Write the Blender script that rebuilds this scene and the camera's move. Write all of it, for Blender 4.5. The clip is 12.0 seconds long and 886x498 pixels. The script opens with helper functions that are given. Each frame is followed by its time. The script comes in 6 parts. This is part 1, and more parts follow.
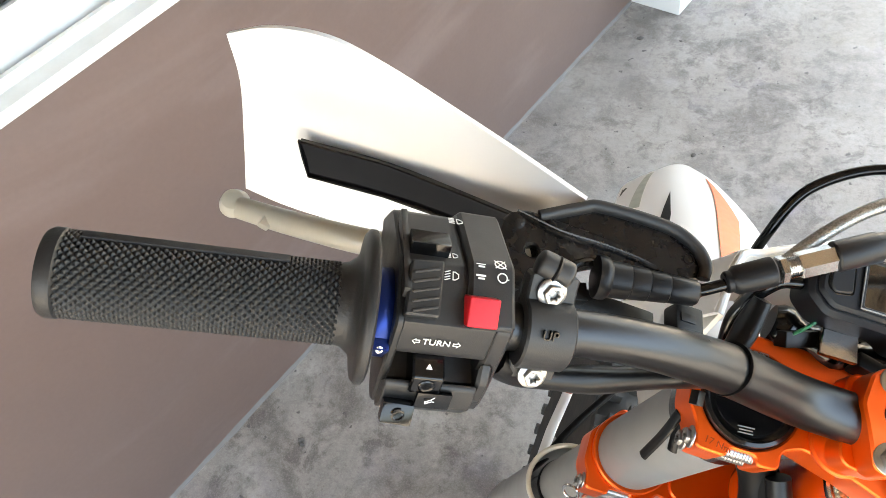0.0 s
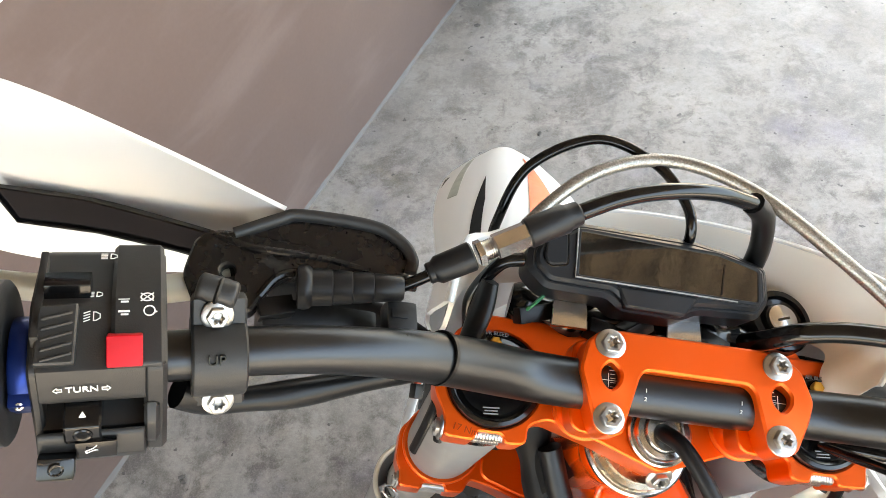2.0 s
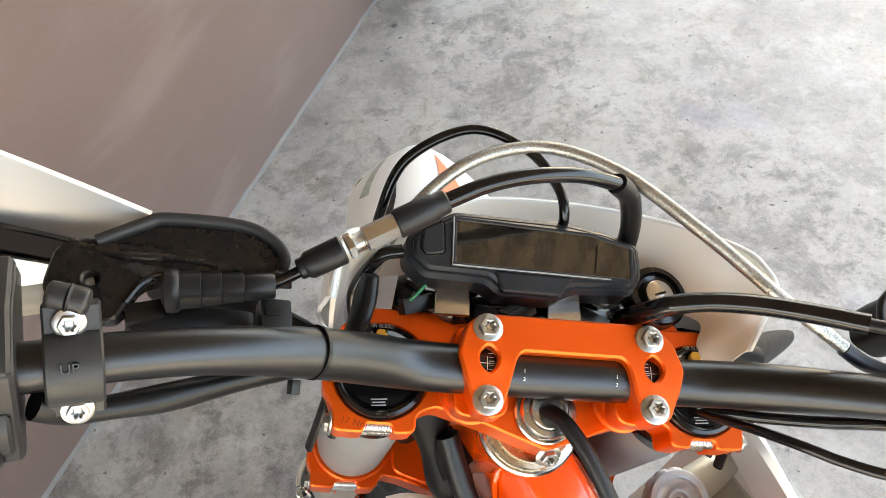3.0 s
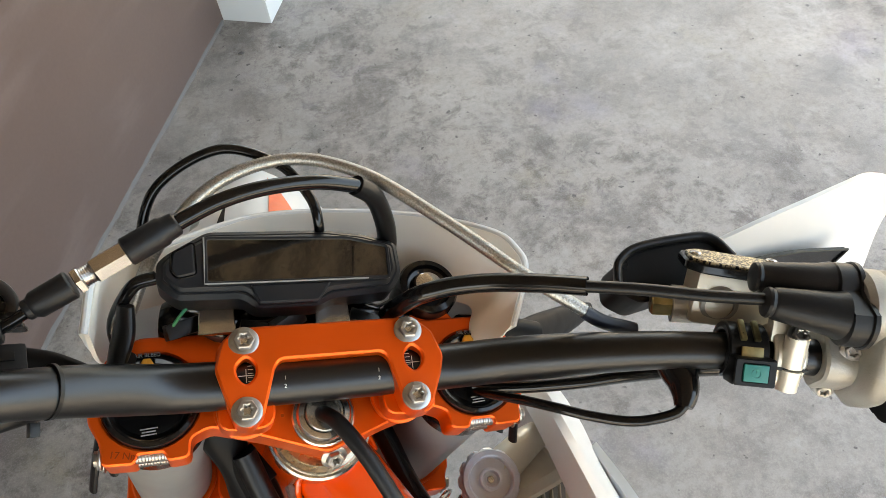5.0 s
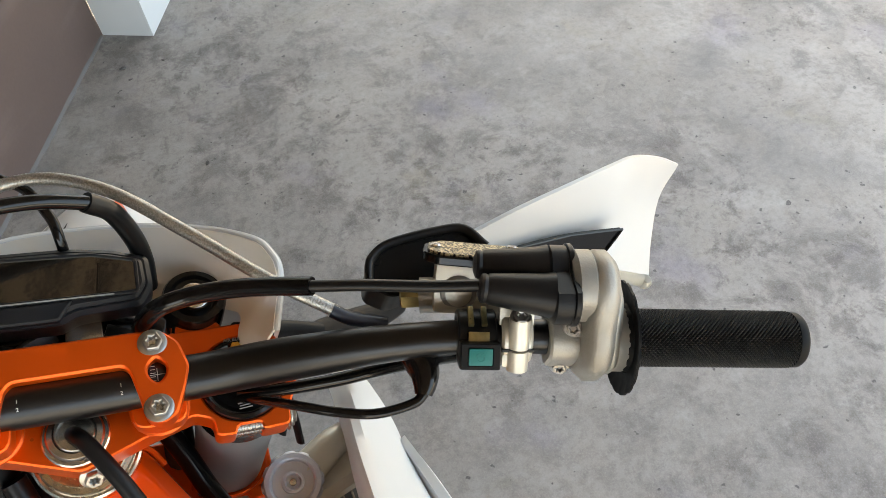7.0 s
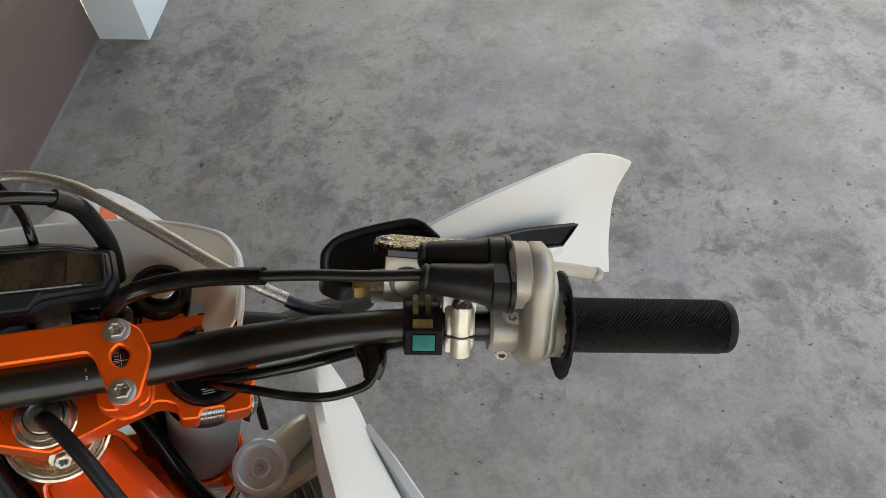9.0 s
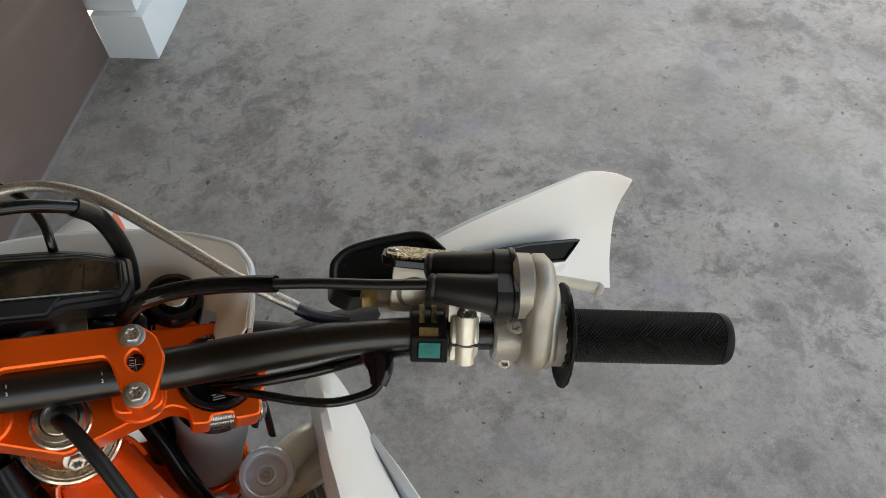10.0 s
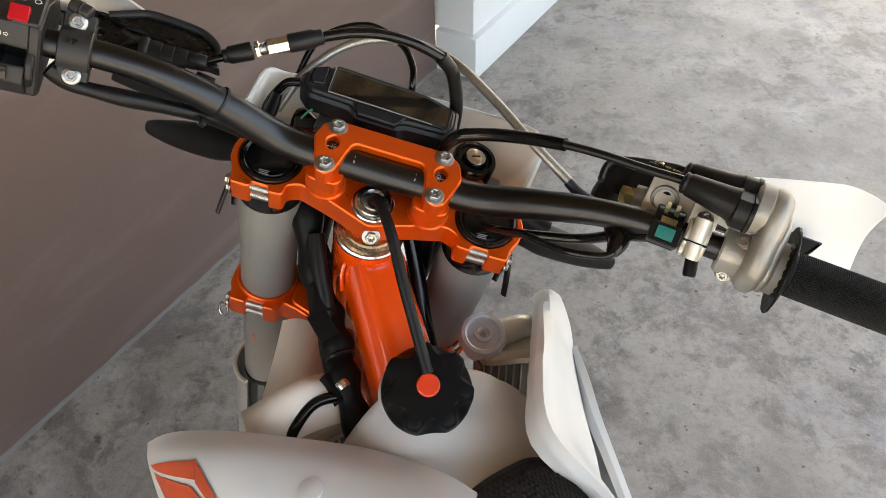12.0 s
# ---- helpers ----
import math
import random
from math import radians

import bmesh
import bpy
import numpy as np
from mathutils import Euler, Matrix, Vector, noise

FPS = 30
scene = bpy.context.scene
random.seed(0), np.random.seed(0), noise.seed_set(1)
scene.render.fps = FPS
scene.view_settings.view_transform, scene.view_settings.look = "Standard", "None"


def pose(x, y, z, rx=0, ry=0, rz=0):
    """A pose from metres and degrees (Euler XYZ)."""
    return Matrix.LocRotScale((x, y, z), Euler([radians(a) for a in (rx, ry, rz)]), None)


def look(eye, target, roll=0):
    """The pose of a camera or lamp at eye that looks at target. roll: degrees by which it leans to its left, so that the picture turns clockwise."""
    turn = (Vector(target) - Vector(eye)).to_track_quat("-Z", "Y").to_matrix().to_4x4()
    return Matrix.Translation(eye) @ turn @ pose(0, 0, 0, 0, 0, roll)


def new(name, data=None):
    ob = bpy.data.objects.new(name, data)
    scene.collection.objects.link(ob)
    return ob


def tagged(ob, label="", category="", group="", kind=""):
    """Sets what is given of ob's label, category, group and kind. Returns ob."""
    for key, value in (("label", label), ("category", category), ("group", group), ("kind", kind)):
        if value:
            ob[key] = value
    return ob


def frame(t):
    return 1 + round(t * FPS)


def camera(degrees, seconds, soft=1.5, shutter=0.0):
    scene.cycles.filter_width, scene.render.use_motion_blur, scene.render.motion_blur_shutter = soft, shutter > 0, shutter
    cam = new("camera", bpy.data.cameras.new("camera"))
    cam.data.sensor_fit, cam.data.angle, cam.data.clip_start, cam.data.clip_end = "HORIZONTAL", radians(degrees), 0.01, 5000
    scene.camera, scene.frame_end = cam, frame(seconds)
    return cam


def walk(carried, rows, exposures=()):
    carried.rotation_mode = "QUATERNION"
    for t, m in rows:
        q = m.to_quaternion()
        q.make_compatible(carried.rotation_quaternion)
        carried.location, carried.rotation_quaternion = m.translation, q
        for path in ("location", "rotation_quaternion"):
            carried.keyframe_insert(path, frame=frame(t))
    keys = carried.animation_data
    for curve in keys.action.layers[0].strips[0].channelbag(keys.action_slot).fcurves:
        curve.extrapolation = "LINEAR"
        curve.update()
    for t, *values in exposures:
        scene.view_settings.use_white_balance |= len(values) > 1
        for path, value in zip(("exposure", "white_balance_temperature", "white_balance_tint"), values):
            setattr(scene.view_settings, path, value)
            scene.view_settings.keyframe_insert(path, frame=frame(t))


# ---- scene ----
cam = camera(61.36, 12.0, 0.85)
PATH = [
    (0, (-0.1786, -0.2134, 1.7402), (-0.7331, 0.892, 0.1684), -13.01),
    (0.5, (-0.1608, -0.2076, 1.7399), (-0.6802, 0.9231, 0.1741), -12.79),
    (1, (-0.1335, -0.195, 1.7371), (-0.5935, 0.9465, 0.1606), -13.03),
    (1.5, (-0.1066, -0.1869, 1.7295), (-0.4788, 0.9617, 0.1351), -12.39),
    (2, (-0.0804, -0.1862, 1.7262), (-0.3724, 0.9646, 0.1168), -11.40),
    (2.5, (-0.0598, -0.1888, 1.7224), (-0.2655, 0.9663, 0.1027), -10.01),
    (2.7, (-0.0519, -0.1911, 1.7237), (-0.2271, 0.9651, 0.1012), -9.35),
    (4.3, (-0.0051, -0.1929, 1.7212), (0.0234, 0.9805, 0.1018), -6.73),
    (4.5, (0.007, -0.1932, 1.7196), (0.0686, 0.9749, 0.0972), -6.03),
    (5, (0.0467, -0.2138, 1.7247), (0.1777, 0.9515, 0.1046), -5.71),
    (5.5, (0.0826, -0.2294, 1.7257), (0.2721, 0.925, 0.1035), -5.23),
    (6, (0.1122, -0.2325, 1.7218), (0.3691, 0.9027, 0.0954), -3.95),
    (6.5, (0.1389, -0.238, 1.7196), (0.4266, 0.8877, 0.0918), -3.22),
    (7, (0.1645, -0.2486, 1.7261), (0.46, 0.8771, 0.0996), -3.18),
    (9, (0.1935, -0.2793, 1.7428), (0.4828, 0.8532, 0.1199), -3.64),
    (9.5, (0.1882, -0.2899, 1.7507), (0.4791, 0.8592, 0.1398), -3.59),
    (10, (0.1868, -0.2934, 1.7528), (0.4852, 0.8838, 0.1637), -3.12),
    (10.5, (0.1819, -0.3151, 1.7526), (0.4077, 0.8986, 0.1791), -3.91),
    (11, (0.155, -0.3699, 1.7476), (0.1889, 0.8893, 0.1941), -5.16),
    (11.5, (0.14, -0.4395, 1.7418), (-0.0167, 0.8616, 0.231), -4.00),
    (12, (0.1473, -0.4953, 1.7402), (-0.1345, 0.8818, 0.3175), -2.05),
]
EXPOSURES = [(0, 4.87, 8320, 2), (2.5, 4.8, 8650, 2), (4.5, 4.42, 8810, 2), (5, 4.14, 8810, 2), (5.5, 4.0, 8760, 2), (7, 3.85, 8660, 2), (9.5, 3.34, 8630, 2), (10, 3.34, 8630, 2), (10.5, 3.37, 8730, 2), (11, 3.94, 8830, 3), (12, 3.86, 8950, 5)]
walk(cam, [(t, look(eye, target, roll)) for t, eye, target, roll in PATH], EXPOSURES)

# ---- world, sun, exposure ----
SUN_AZ, SUN_EL = radians(290), radians(48)
world = bpy.data.worlds.new("sky")
scene.world = world
world.use_nodes = True
wn = world.node_tree.nodes
sky = wn.new("ShaderNodeTexSky")
sky.sky_type = "NISHITA"
sky.sun_disc = False
sky.sun_elevation = SUN_EL
sky.sun_rotation = SUN_AZ
sky.air_density, sky.dust_density, sky.ozone_density = 0.8, 8.0, 0.5
wn["Background"].inputs["Strength"].default_value = 0.15
world.node_tree.links.new(sky.outputs[0], wn["Background"].inputs["Color"])
sun_data = bpy.data.lights.new("sun", "SUN")
sun_data.energy, sun_data.angle, sun_data.color = 2.0, radians(3), (1.0, 0.97, 0.92)
sun = new("sun", sun_data)
sun.matrix_world = look((math.sin(SUN_AZ) * 20, math.cos(SUN_AZ) * 20, 20 * math.tan(SUN_EL)), (0, 0, 1))


# ---- materials ----
def material(name, base, rough=0.5, metal=0.0, grain=0.0, grain_scale=400.0, tint=0.0, tint_scale=12.0, tint_to=None, coat=0.0,
             bump=0.0, bump_scale=600.0, spec=0.5, edge=(0.35, 0.7), detail=4.0, streak=None):
    """A principled surface whose colour drifts at two scales and whose fine relief comes from noise."""
    m = bpy.data.materials.new(name)
    m.use_nodes = True
    nt, nodes = m.node_tree, m.node_tree.nodes
    p = nodes["Principled BSDF"]
    p.inputs["Metallic"].default_value = metal
    p.inputs["Roughness"].default_value = rough
    p.inputs["Specular IOR Level"].default_value = spec
    p.inputs["Coat Weight"].default_value = coat
    p.inputs["Coat Roughness"].default_value = 0.08
    co = nodes.new("ShaderNodeTexCoord").outputs["Object"]

    def noise_tex(scale, detail=4.0):
        n = nodes.new("ShaderNodeTexNoise")
        n.inputs["Scale"].default_value = scale
        n.inputs["Detail"].default_value = detail
        nt.links.new(co, n.inputs["Vector"])
        return n.outputs["Fac"]

    big = noise_tex(tint_scale, detail)
    mix = nodes.new("ShaderNodeMix")
    mix.data_type = "RGBA"
    ramp = nodes.new("ShaderNodeMapRange")
    ramp.inputs["From Min"].default_value, ramp.inputs["From Max"].default_value = edge
    ramp.inputs["To Max"].default_value = tint
    nt.links.new(big, ramp.inputs["Value"])
    nt.links.new(ramp.outputs[0], mix.inputs["Factor"])
    mix.inputs["A"].default_value = (*base, 1)
    mix.inputs["B"].default_value = (*(tint_to or [c * 0.6 for c in base]), 1)
    last = mix.outputs["Result"]
    if streak:
        # smears drawn out along one direction: turn in degrees, stretch, amount, colour
        turn, stretch, amount, colour = streak
        mp = nodes.new("ShaderNodeMapping")
        mp.inputs["Rotation"].default_value = (0, 0, radians(turn))
        mp.inputs["Scale"].default_value = stretch
        nt.links.new(co, mp.inputs["Vector"])
        sn = nodes.new("ShaderNodeTexNoise")
        sn.inputs["Scale"].default_value, sn.inputs["Detail"].default_value, sn.inputs["Distortion"].default_value = 1.0, 5.0, 0.6
        nt.links.new(mp.outputs[0], sn.inputs["Vector"])
        sr = nodes.new("ShaderNodeMapRange")
        sr.interpolation_type = "SMOOTHSTEP"
        sr.inputs["From Min"].default_value, sr.inputs["From Max"].default_value, sr.inputs["To Max"].default_value = 0.48, 0.72, amount
        nt.links.new(sn.outputs["Fac"], sr.inputs["Value"])
        sm = nodes.new("ShaderNodeMix")
        sm.data_type = "RGBA"
        nt.links.new(sr.outputs[0], sm.inputs["Factor"])
        nt.links.new(last, sm.inputs["A"])
        sm.inputs["B"].default_value = (*colour, 1)
        last = sm.outputs["Result"]
    fine = noise_tex(grain_scale, 2.0)
    if grain:
        g = nodes.new("ShaderNodeMix")
        g.data_type, g.blend_type = "RGBA", "OVERLAY"
        g.inputs["Factor"].default_value = grain
        nt.links.new(last, g.inputs["A"])
        nt.links.new(fine, g.inputs["B"])
        last = g.outputs["Result"]
    nt.links.new(last, p.inputs["Base Color"])
    rr = nodes.new("ShaderNodeMapRange")
    rr.inputs["To Min"].default_value, rr.inputs["To Max"].default_value = max(0.02, rough - 0.08), min(1, rough + 0.1)
    nt.links.new(noise_tex(tint_scale * 3, detail), rr.inputs["Value"])
    nt.links.new(rr.outputs[0], p.inputs["Roughness"])
    if bump:
        b = nodes.new("ShaderNodeBump")
        b.inputs["Strength"].default_value = bump
        b.inputs["Distance"].default_value = 0.0006
        nt.links.new(noise_tex(bump_scale, 3.0), b.inputs["Height"])
        nt.links.new(b.outputs[0], p.inputs["Normal"])
    return m


def glass(name, colour, rough=0.05):
    m = bpy.data.materials.new(name)
    m.use_nodes = True
    p = m.node_tree.nodes["Principled BSDF"]
    p.inputs["Base Color"].default_value = (*colour, 1)
    p.inputs["Transmission Weight"].default_value = 1.0
    p.inputs["Roughness"].default_value = rough
    return m


BLACK = material("black_plastic", (0.0040, 0.0040, 0.0043), 0.32, tint=0.35, tint_scale=30, tint_to=(0.009, 0.009, 0.0088), bump=0.08, bump_scale=1500, spec=0.24)
BLACK_GLOSS = material("black_gloss", (0.0030, 0.0030, 0.0033), 0.13, tint=0.3, tint_scale=40, tint_to=(0.008, 0.008, 0.008), spec=0.34)
RUBBER = material("grip_rubber", (0.0120, 0.0120, 0.0126), 0.45, tint=0.5, tint_scale=18, tint_to=(0.022, 0.0216, 0.021), bump=0.2, bump_scale=1500, spec=0.34)
# Matte plastic, its base lightened to stand in for stronger light on the left
SWITCH = material("matte_plastic_lit", (0.0125, 0.0125, 0.0130), 0.44, tint=0.4, tint_scale=30, tint_to=(0.021, 0.021, 0.0205), bump=0.15, bump_scale=1600, spec=0.36)
DASH = material("dash_plastic", (0.0085, 0.0094, 0.0113), 0.36, tint=0.4, tint_scale=25, tint_to=(0.019, 0.020, 0.022), bump=0.12, bump_scale=1500, spec=0.25)
DUSTY = material("dusty_black_plastic", (0.0042, 0.0042, 0.0044), 0.26, tint=0.85, tint_scale=42, edge=(0.56, 0.80), tint_to=(0.085, 0.080, 0.073), bump=0.15, bump_scale=700, spec=0.30)
BOOT = material("boot_rubber", (0.0050, 0.0054, 0.0062), 0.40, tint=0.4, tint_scale=25, tint_to=(0.015, 0.0155, 0.0165), bump=0.1, bump_scale=900, spec=0.25)
BAR = material("bar_black", (0.041, 0.042, 0.044), 0.31, metal=1.0, tint=0.3, tint_scale=9, tint_to=(0.041, 0.042, 0.044), bump=0.10, bump_scale=1800)
ORANGE = material("orange_anodised", (0.74, 0.092, 0.009), 0.32, metal=0.62, tint=0.35, tint_scale=20, tint_to=(0.84, 0.108, 0.010), detail=0.5)
FRAME = material("orange_paint", (0.74, 0.064, 0.006), 0.16, tint=0.3, tint_scale=8, tint_to=(0.78, 0.080, 0.009), coat=0.8)
ZINC = material("zinc_bolt", (0.40, 0.397, 0.387), 0.34, metal=1.0, tint=0.5, tint_scale=90, tint_to=(0.24, 0.235, 0.222), bump=0.12)
STEEL = material("bare_steel", (0.56, 0.55, 0.53), 0.20, metal=1.0, tint=0.4, tint_scale=50, tint_to=(0.38, 0.37, 0.35), bump=0.06)
CAST = material("cast_aluminium", (0.33, 0.318, 0.29), 0.46, metal=0.55, tint=0.7, tint_scale=26, tint_to=(0.16, 0.146, 0.122), bump=0.3, bump_scale=700)
FORK = material("fork_grey", (0.195, 0.193, 0.187), 0.44, metal=0.15, tint=0.3, tint_scale=8, tint_to=(0.235, 0.232, 0.222), bump=0.05)
WHITE = material("white_plastic", (0.585, 0.60, 0.605), 0.32, edge=(0.2, 0.85), tint=0.35, tint_scale=7, tint_to=(0.572, 0.585, 0.585), detail=0.5)
CREAM = material("white_plastic_inside", (0.76, 0.73, 0.67), 0.42, tint=0.4, tint_scale=9, tint_to=(0.66, 0.62, 0.55), detail=0.5)
DECAL = material("orange_decal", (0.72, 0.105, 0.010), 0.4, tint=0.3, tint_scale=30)
RED_DECAL = material("red_orange_decal", (0.52, 0.078, 0.028), 0.4, tint=0.4, tint_scale=30, tint_to=(0.42, 0.055, 0.022))
PALE_DECAL = material("pale_decal", (0.34, 0.37, 0.33), 0.4, tint=0.6, tint_scale=40, tint_to=(0.20, 0.23, 0.20))
RED = material("red_button", (0.36, 0.004, 0.011), 0.38, tint=0.3, tint_scale=60, spec=0.3)
BLUE = material("blue_anodised", (0.005, 0.024, 0.15), 0.3, metal=0.7, tint=0.3, tint_scale=60)
GREEN = material("green_switch", (0.0, 0.125, 0.110), 0.40, tint=0.4, tint_scale=60, tint_to=(0.0, 0.17, 0.145))
GOLD = material("brass", (0.65, 0.33, 0.05), 0.35, metal=0.7, tint=0.3, tint_scale=60)
SCREEN = material("dark_screen", (0.006, 0.005, 0.004), 0.05, tint=0.7, tint_scale=25, tint_to=(0.010, 0.008, 0.006), spec=0.75, coat=0.6, bump=0.6, bump_scale=45)
PRINT = material("white_print", (0.75, 0.75, 0.73), 0.5, tint=0.3, tint_scale=300)
GREY_PRINT = material("grey_print", (0.25, 0.25, 0.25), 0.5, tint=0.3, tint_scale=300)
LEVER = material("lever_plastic_guard", (0.46, 0.43, 0.36), 0.32, edge=(0.2, 0.85), tint=0.6, tint_scale=40, tint_to=(0.60, 0.58, 0.52))
LEVER.node_tree.nodes["Principled BSDF"].inputs["Transmission Weight"].default_value = 0.55
TYRE = material("tyre", (0.02, 0.02, 0.02), 0.75, tint=0.5, tint_scale=20, tint_to=(0.05, 0.047, 0.043), bump=0.3, bump_scale=300)
FIN = material("radiator_fin", (0.62, 0.60, 0.52), 0.45, metal=0.2, tint=0.3, tint_scale=40)
SEAT = material("seat_cover", (0.010, 0.010, 0.0105), 0.6, tint=0.4, tint_scale=20, tint_to=(0.02, 0.02, 0.02), spec=0.3)
WALL = material("brown_wall_paint", (0.098, 0.064, 0.055), 0.6, tint=0.5, tint_scale=1.6, tint_to=(0.115, 0.078, 0.067), bump=0.35, bump_scale=60, grain=0.06, grain_scale=90, streak=(21.43, (3.0, 1.1, 7.0), 0.42, (0.165, 0.122, 0.112)))
PILLAR = material("white_wall_paint", (0.60, 0.62, 0.63), 0.6, tint=0.4, tint_scale=3, tint_to=(0.52, 0.54, 0.55), bump=0.2, bump_scale=80)
ALU = material("window_frame", (0.62, 0.63, 0.62), 0.35, tint=0.3, tint_scale=20)
CEIL = material("ceiling_board", (0.060, 0.043, 0.030), 0.6, tint=0.6, tint_scale=2, tint_to=(0.045, 0.032, 0.022), bump=0.1, bump_scale=30)
# Unseen battens, kept pale so that the dash screen reflects stripes
BATTEN = material("stripe_batten", (0.40, 0.31, 0.22), 0.6, tint=0.6, tint_scale=2, tint_to=(0.33, 0.25, 0.16), bump=0.1, bump_scale=30)

BRASS_PALE = material("pale_brass", (0.56, 0.48, 0.37), 0.26, metal=1.0, tint=0.7, tint_scale=50, tint_to=(0.33, 0.27, 0.19))
GOLD_DULL = material("dull_brass", (0.34, 0.28, 0.13), 0.30, metal=0.8, tint=0.8, tint_scale=70, tint_to=(0.05, 0.042, 0.02))
SPECKLE = material("speckled_cap", (0.48, 0.42, 0.27), 0.4, metal=0.5, tint=1.0, tint_scale=560, edge=(0.44, 0.52), tint_to=(0.006, 0.0055, 0.004), bump=0.6, bump_scale=420)
BLACK_SOFT = material("soft_black_plastic", (0.005, 0.005, 0.0053), 0.42, tint=0.5, tint_scale=30, tint_to=(0.009, 0.009, 0.0088), spec=0.1)
NAVY = material("navy_sleeve", (0.006, 0.008, 0.017), 0.40, tint=0.4, tint_scale=60, tint_to=(0.012, 0.014, 0.026))
GREEN_WIRE = material("green_wire", (0.02, 0.22, 0.10), 0.4, tint=0.3, tint_scale=60)
ORANGE_DARK = material("engraving", (0.35, 0.05, 0.006), 0.5, metal=0.6, tint=0.3, tint_scale=80)
TILE_PLASTIC = material("grey_plastic", (0.22, 0.22, 0.215), 0.5, tint=0.4, tint_scale=14, tint_to=(0.16, 0.16, 0.155), bump=0.1)
RED_PLUG = material("orange_red_plug", (0.72, 0.045, 0.012), 0.42, tint=0.3, tint_scale=60)
ZINC_DULL = material("dull_aluminium", (0.60, 0.63, 0.69), 0.32, metal=0.35, tint=0.5, tint_scale=40, tint_to=(0.50, 0.51, 0.55), bump=0.15, bump_scale=500)

PANE = glass("window_pane", (0.55, 0.6, 0.62), 0.02)
CEMENT = material("pale_cement", (0.115, 0.105, 0.10), 0.75, tint=0.8, tint_scale=25, tint_to=(0.12, 0.115, 0.115), bump=0.6, bump_scale=120)
DEBRIS = material("grit", (0.06, 0.055, 0.05), 0.8, tint=0.7, tint_scale=90, tint_to=(0.15, 0.14, 0.13))
PALE_CAST = material("pale_cast_aluminium", (0.62, 0.59, 0.51), 0.34, metal=0.4, tint=0.6, tint_scale=26, tint_to=(0.42, 0.385, 0.315), bump=0.15, bump_scale=700)
CORE = material("radiator_core", (0.19, 0.21, 0.225), 0.6, tint=0.4, tint_scale=60)
BRAID = material("braided_steel", (0.42, 0.412, 0.385), 0.34, metal=0.8, tint=0.7, tint_scale=900, edge=(0.35, 0.65), tint_to=(0.17, 0.165, 0.150), bump=0.5, bump_scale=900)


def concrete():
    m = bpy.data.materials.new("stained_concrete")
    m.use_nodes = True
    nt, nodes = m.node_tree, m.node_tree.nodes
    p = nodes["Principled BSDF"]
    co = nodes.new("ShaderNodeTexCoord").outputs["Object"]

    def noise_tex(scale, detail=6.0, rough=0.6, dist=0.0):
        n = nodes.new("ShaderNodeTexNoise")
        n.inputs["Scale"].default_value, n.inputs["Detail"].default_value = scale, detail
        n.inputs["Roughness"].default_value, n.inputs["Distortion"].default_value = rough, dist
        nt.links.new(co, n.inputs["Vector"])
        return n.outputs["Fac"]

    def ramp(fac, lo, hi, a=0.0, b=1.0):
        r = nodes.new("ShaderNodeMapRange")
        r.interpolation_type = "SMOOTHSTEP"
        r.inputs["From Min"].default_value, r.inputs["From Max"].default_value = lo, hi
        r.inputs["To Min"].default_value, r.inputs["To Max"].default_value = a, b
        nt.links.new(fac, r.inputs["Value"])
        return r.outputs[0]

    def mixed(fac, a, b):
        x = nodes.new("ShaderNodeMix")
        x.data_type = "RGBA"
        nt.links.new(fac, x.inputs["Factor"])
        for slot, v in (("A", a), ("B", b)):
            if isinstance(v, tuple):
                x.inputs[slot].default_value = (*v, 1)
            else:
                nt.links.new(v, x.inputs[slot])
        return x.outputs["Result"]

    def times(a, b):
        x = nodes.new("ShaderNodeMath")
        x.operation = "MULTIPLY"
        nt.links.new(a, x.inputs[0])
        nt.links.new(b, x.inputs[1])
        return x.outputs[0]

    patches = ramp(noise_tex(0.9, 3.0, 0.5), 0.38, 0.58, 0.35, 1.0)      # where the smudges gather
    c = mixed(ramp(noise_tex(1.5, 8.0, 0.6, 0.3), 0.36, 0.66), (0.285, 0.262, 0.237), (0.205, 0.188, 0.170))
    c = mixed(ramp(noise_tex(3.4, 9.0, 0.66, 0.3), 0.48, 0.68, 0, 0.75), c, (0.325, 0.302, 0.276))
    c = mixed(times(patches, ramp(noise_tex(4.6, 12.0, 0.74, 0.3), 0.47, 0.62, 0, 0.85)), c, (0.100, 0.087, 0.077))
    c = mixed(times(patches, ramp(noise_tex(11.0, 10.0, 0.74, 0.3), 0.50, 0.64, 0, 0.82)), c, (0.084, 0.069, 0.063))
    c = mixed(ramp(noise_tex(8.0, 8.0, 0.72), 0.54, 0.72, 0, 0.55), c, (0.36, 0.345, 0.32))
    c = mixed(ramp(noise_tex(2.1, 6.0, 0.62), 0.54, 0.72, 0, 0.55), c, (0.190, 0.172, 0.222))
    c = mixed(ramp(noise_tex(2.7, 5.0, 0.6, 0.4), 0.58, 0.72, 0, 0.40), c, (0.205, 0.180, 0.115))
    c = mixed(ramp(noise_tex(34.0, 2.0, 0.5), 0.69, 0.74, 0, 0.85), c, (0.045, 0.041, 0.039))
    c = mixed(times(patches, ramp(noise_tex(24.0, 8.0, 0.72), 0.52, 0.68, 0, 0.45)), c, (0.078, 0.062, 0.057))
    c = mixed(ramp(noise_tex(55.0, 8.0, 0.75), 0.40, 0.70, 0, 0.36), c, (0.105, 0.095, 0.089))
    c = mixed(ramp(noise_tex(230.0, 3.0, 0.6), 0.45, 0.72, 0, 0.22), c, (0.38, 0.36, 0.335))
    nt.links.new(c, p.inputs["Base Color"])
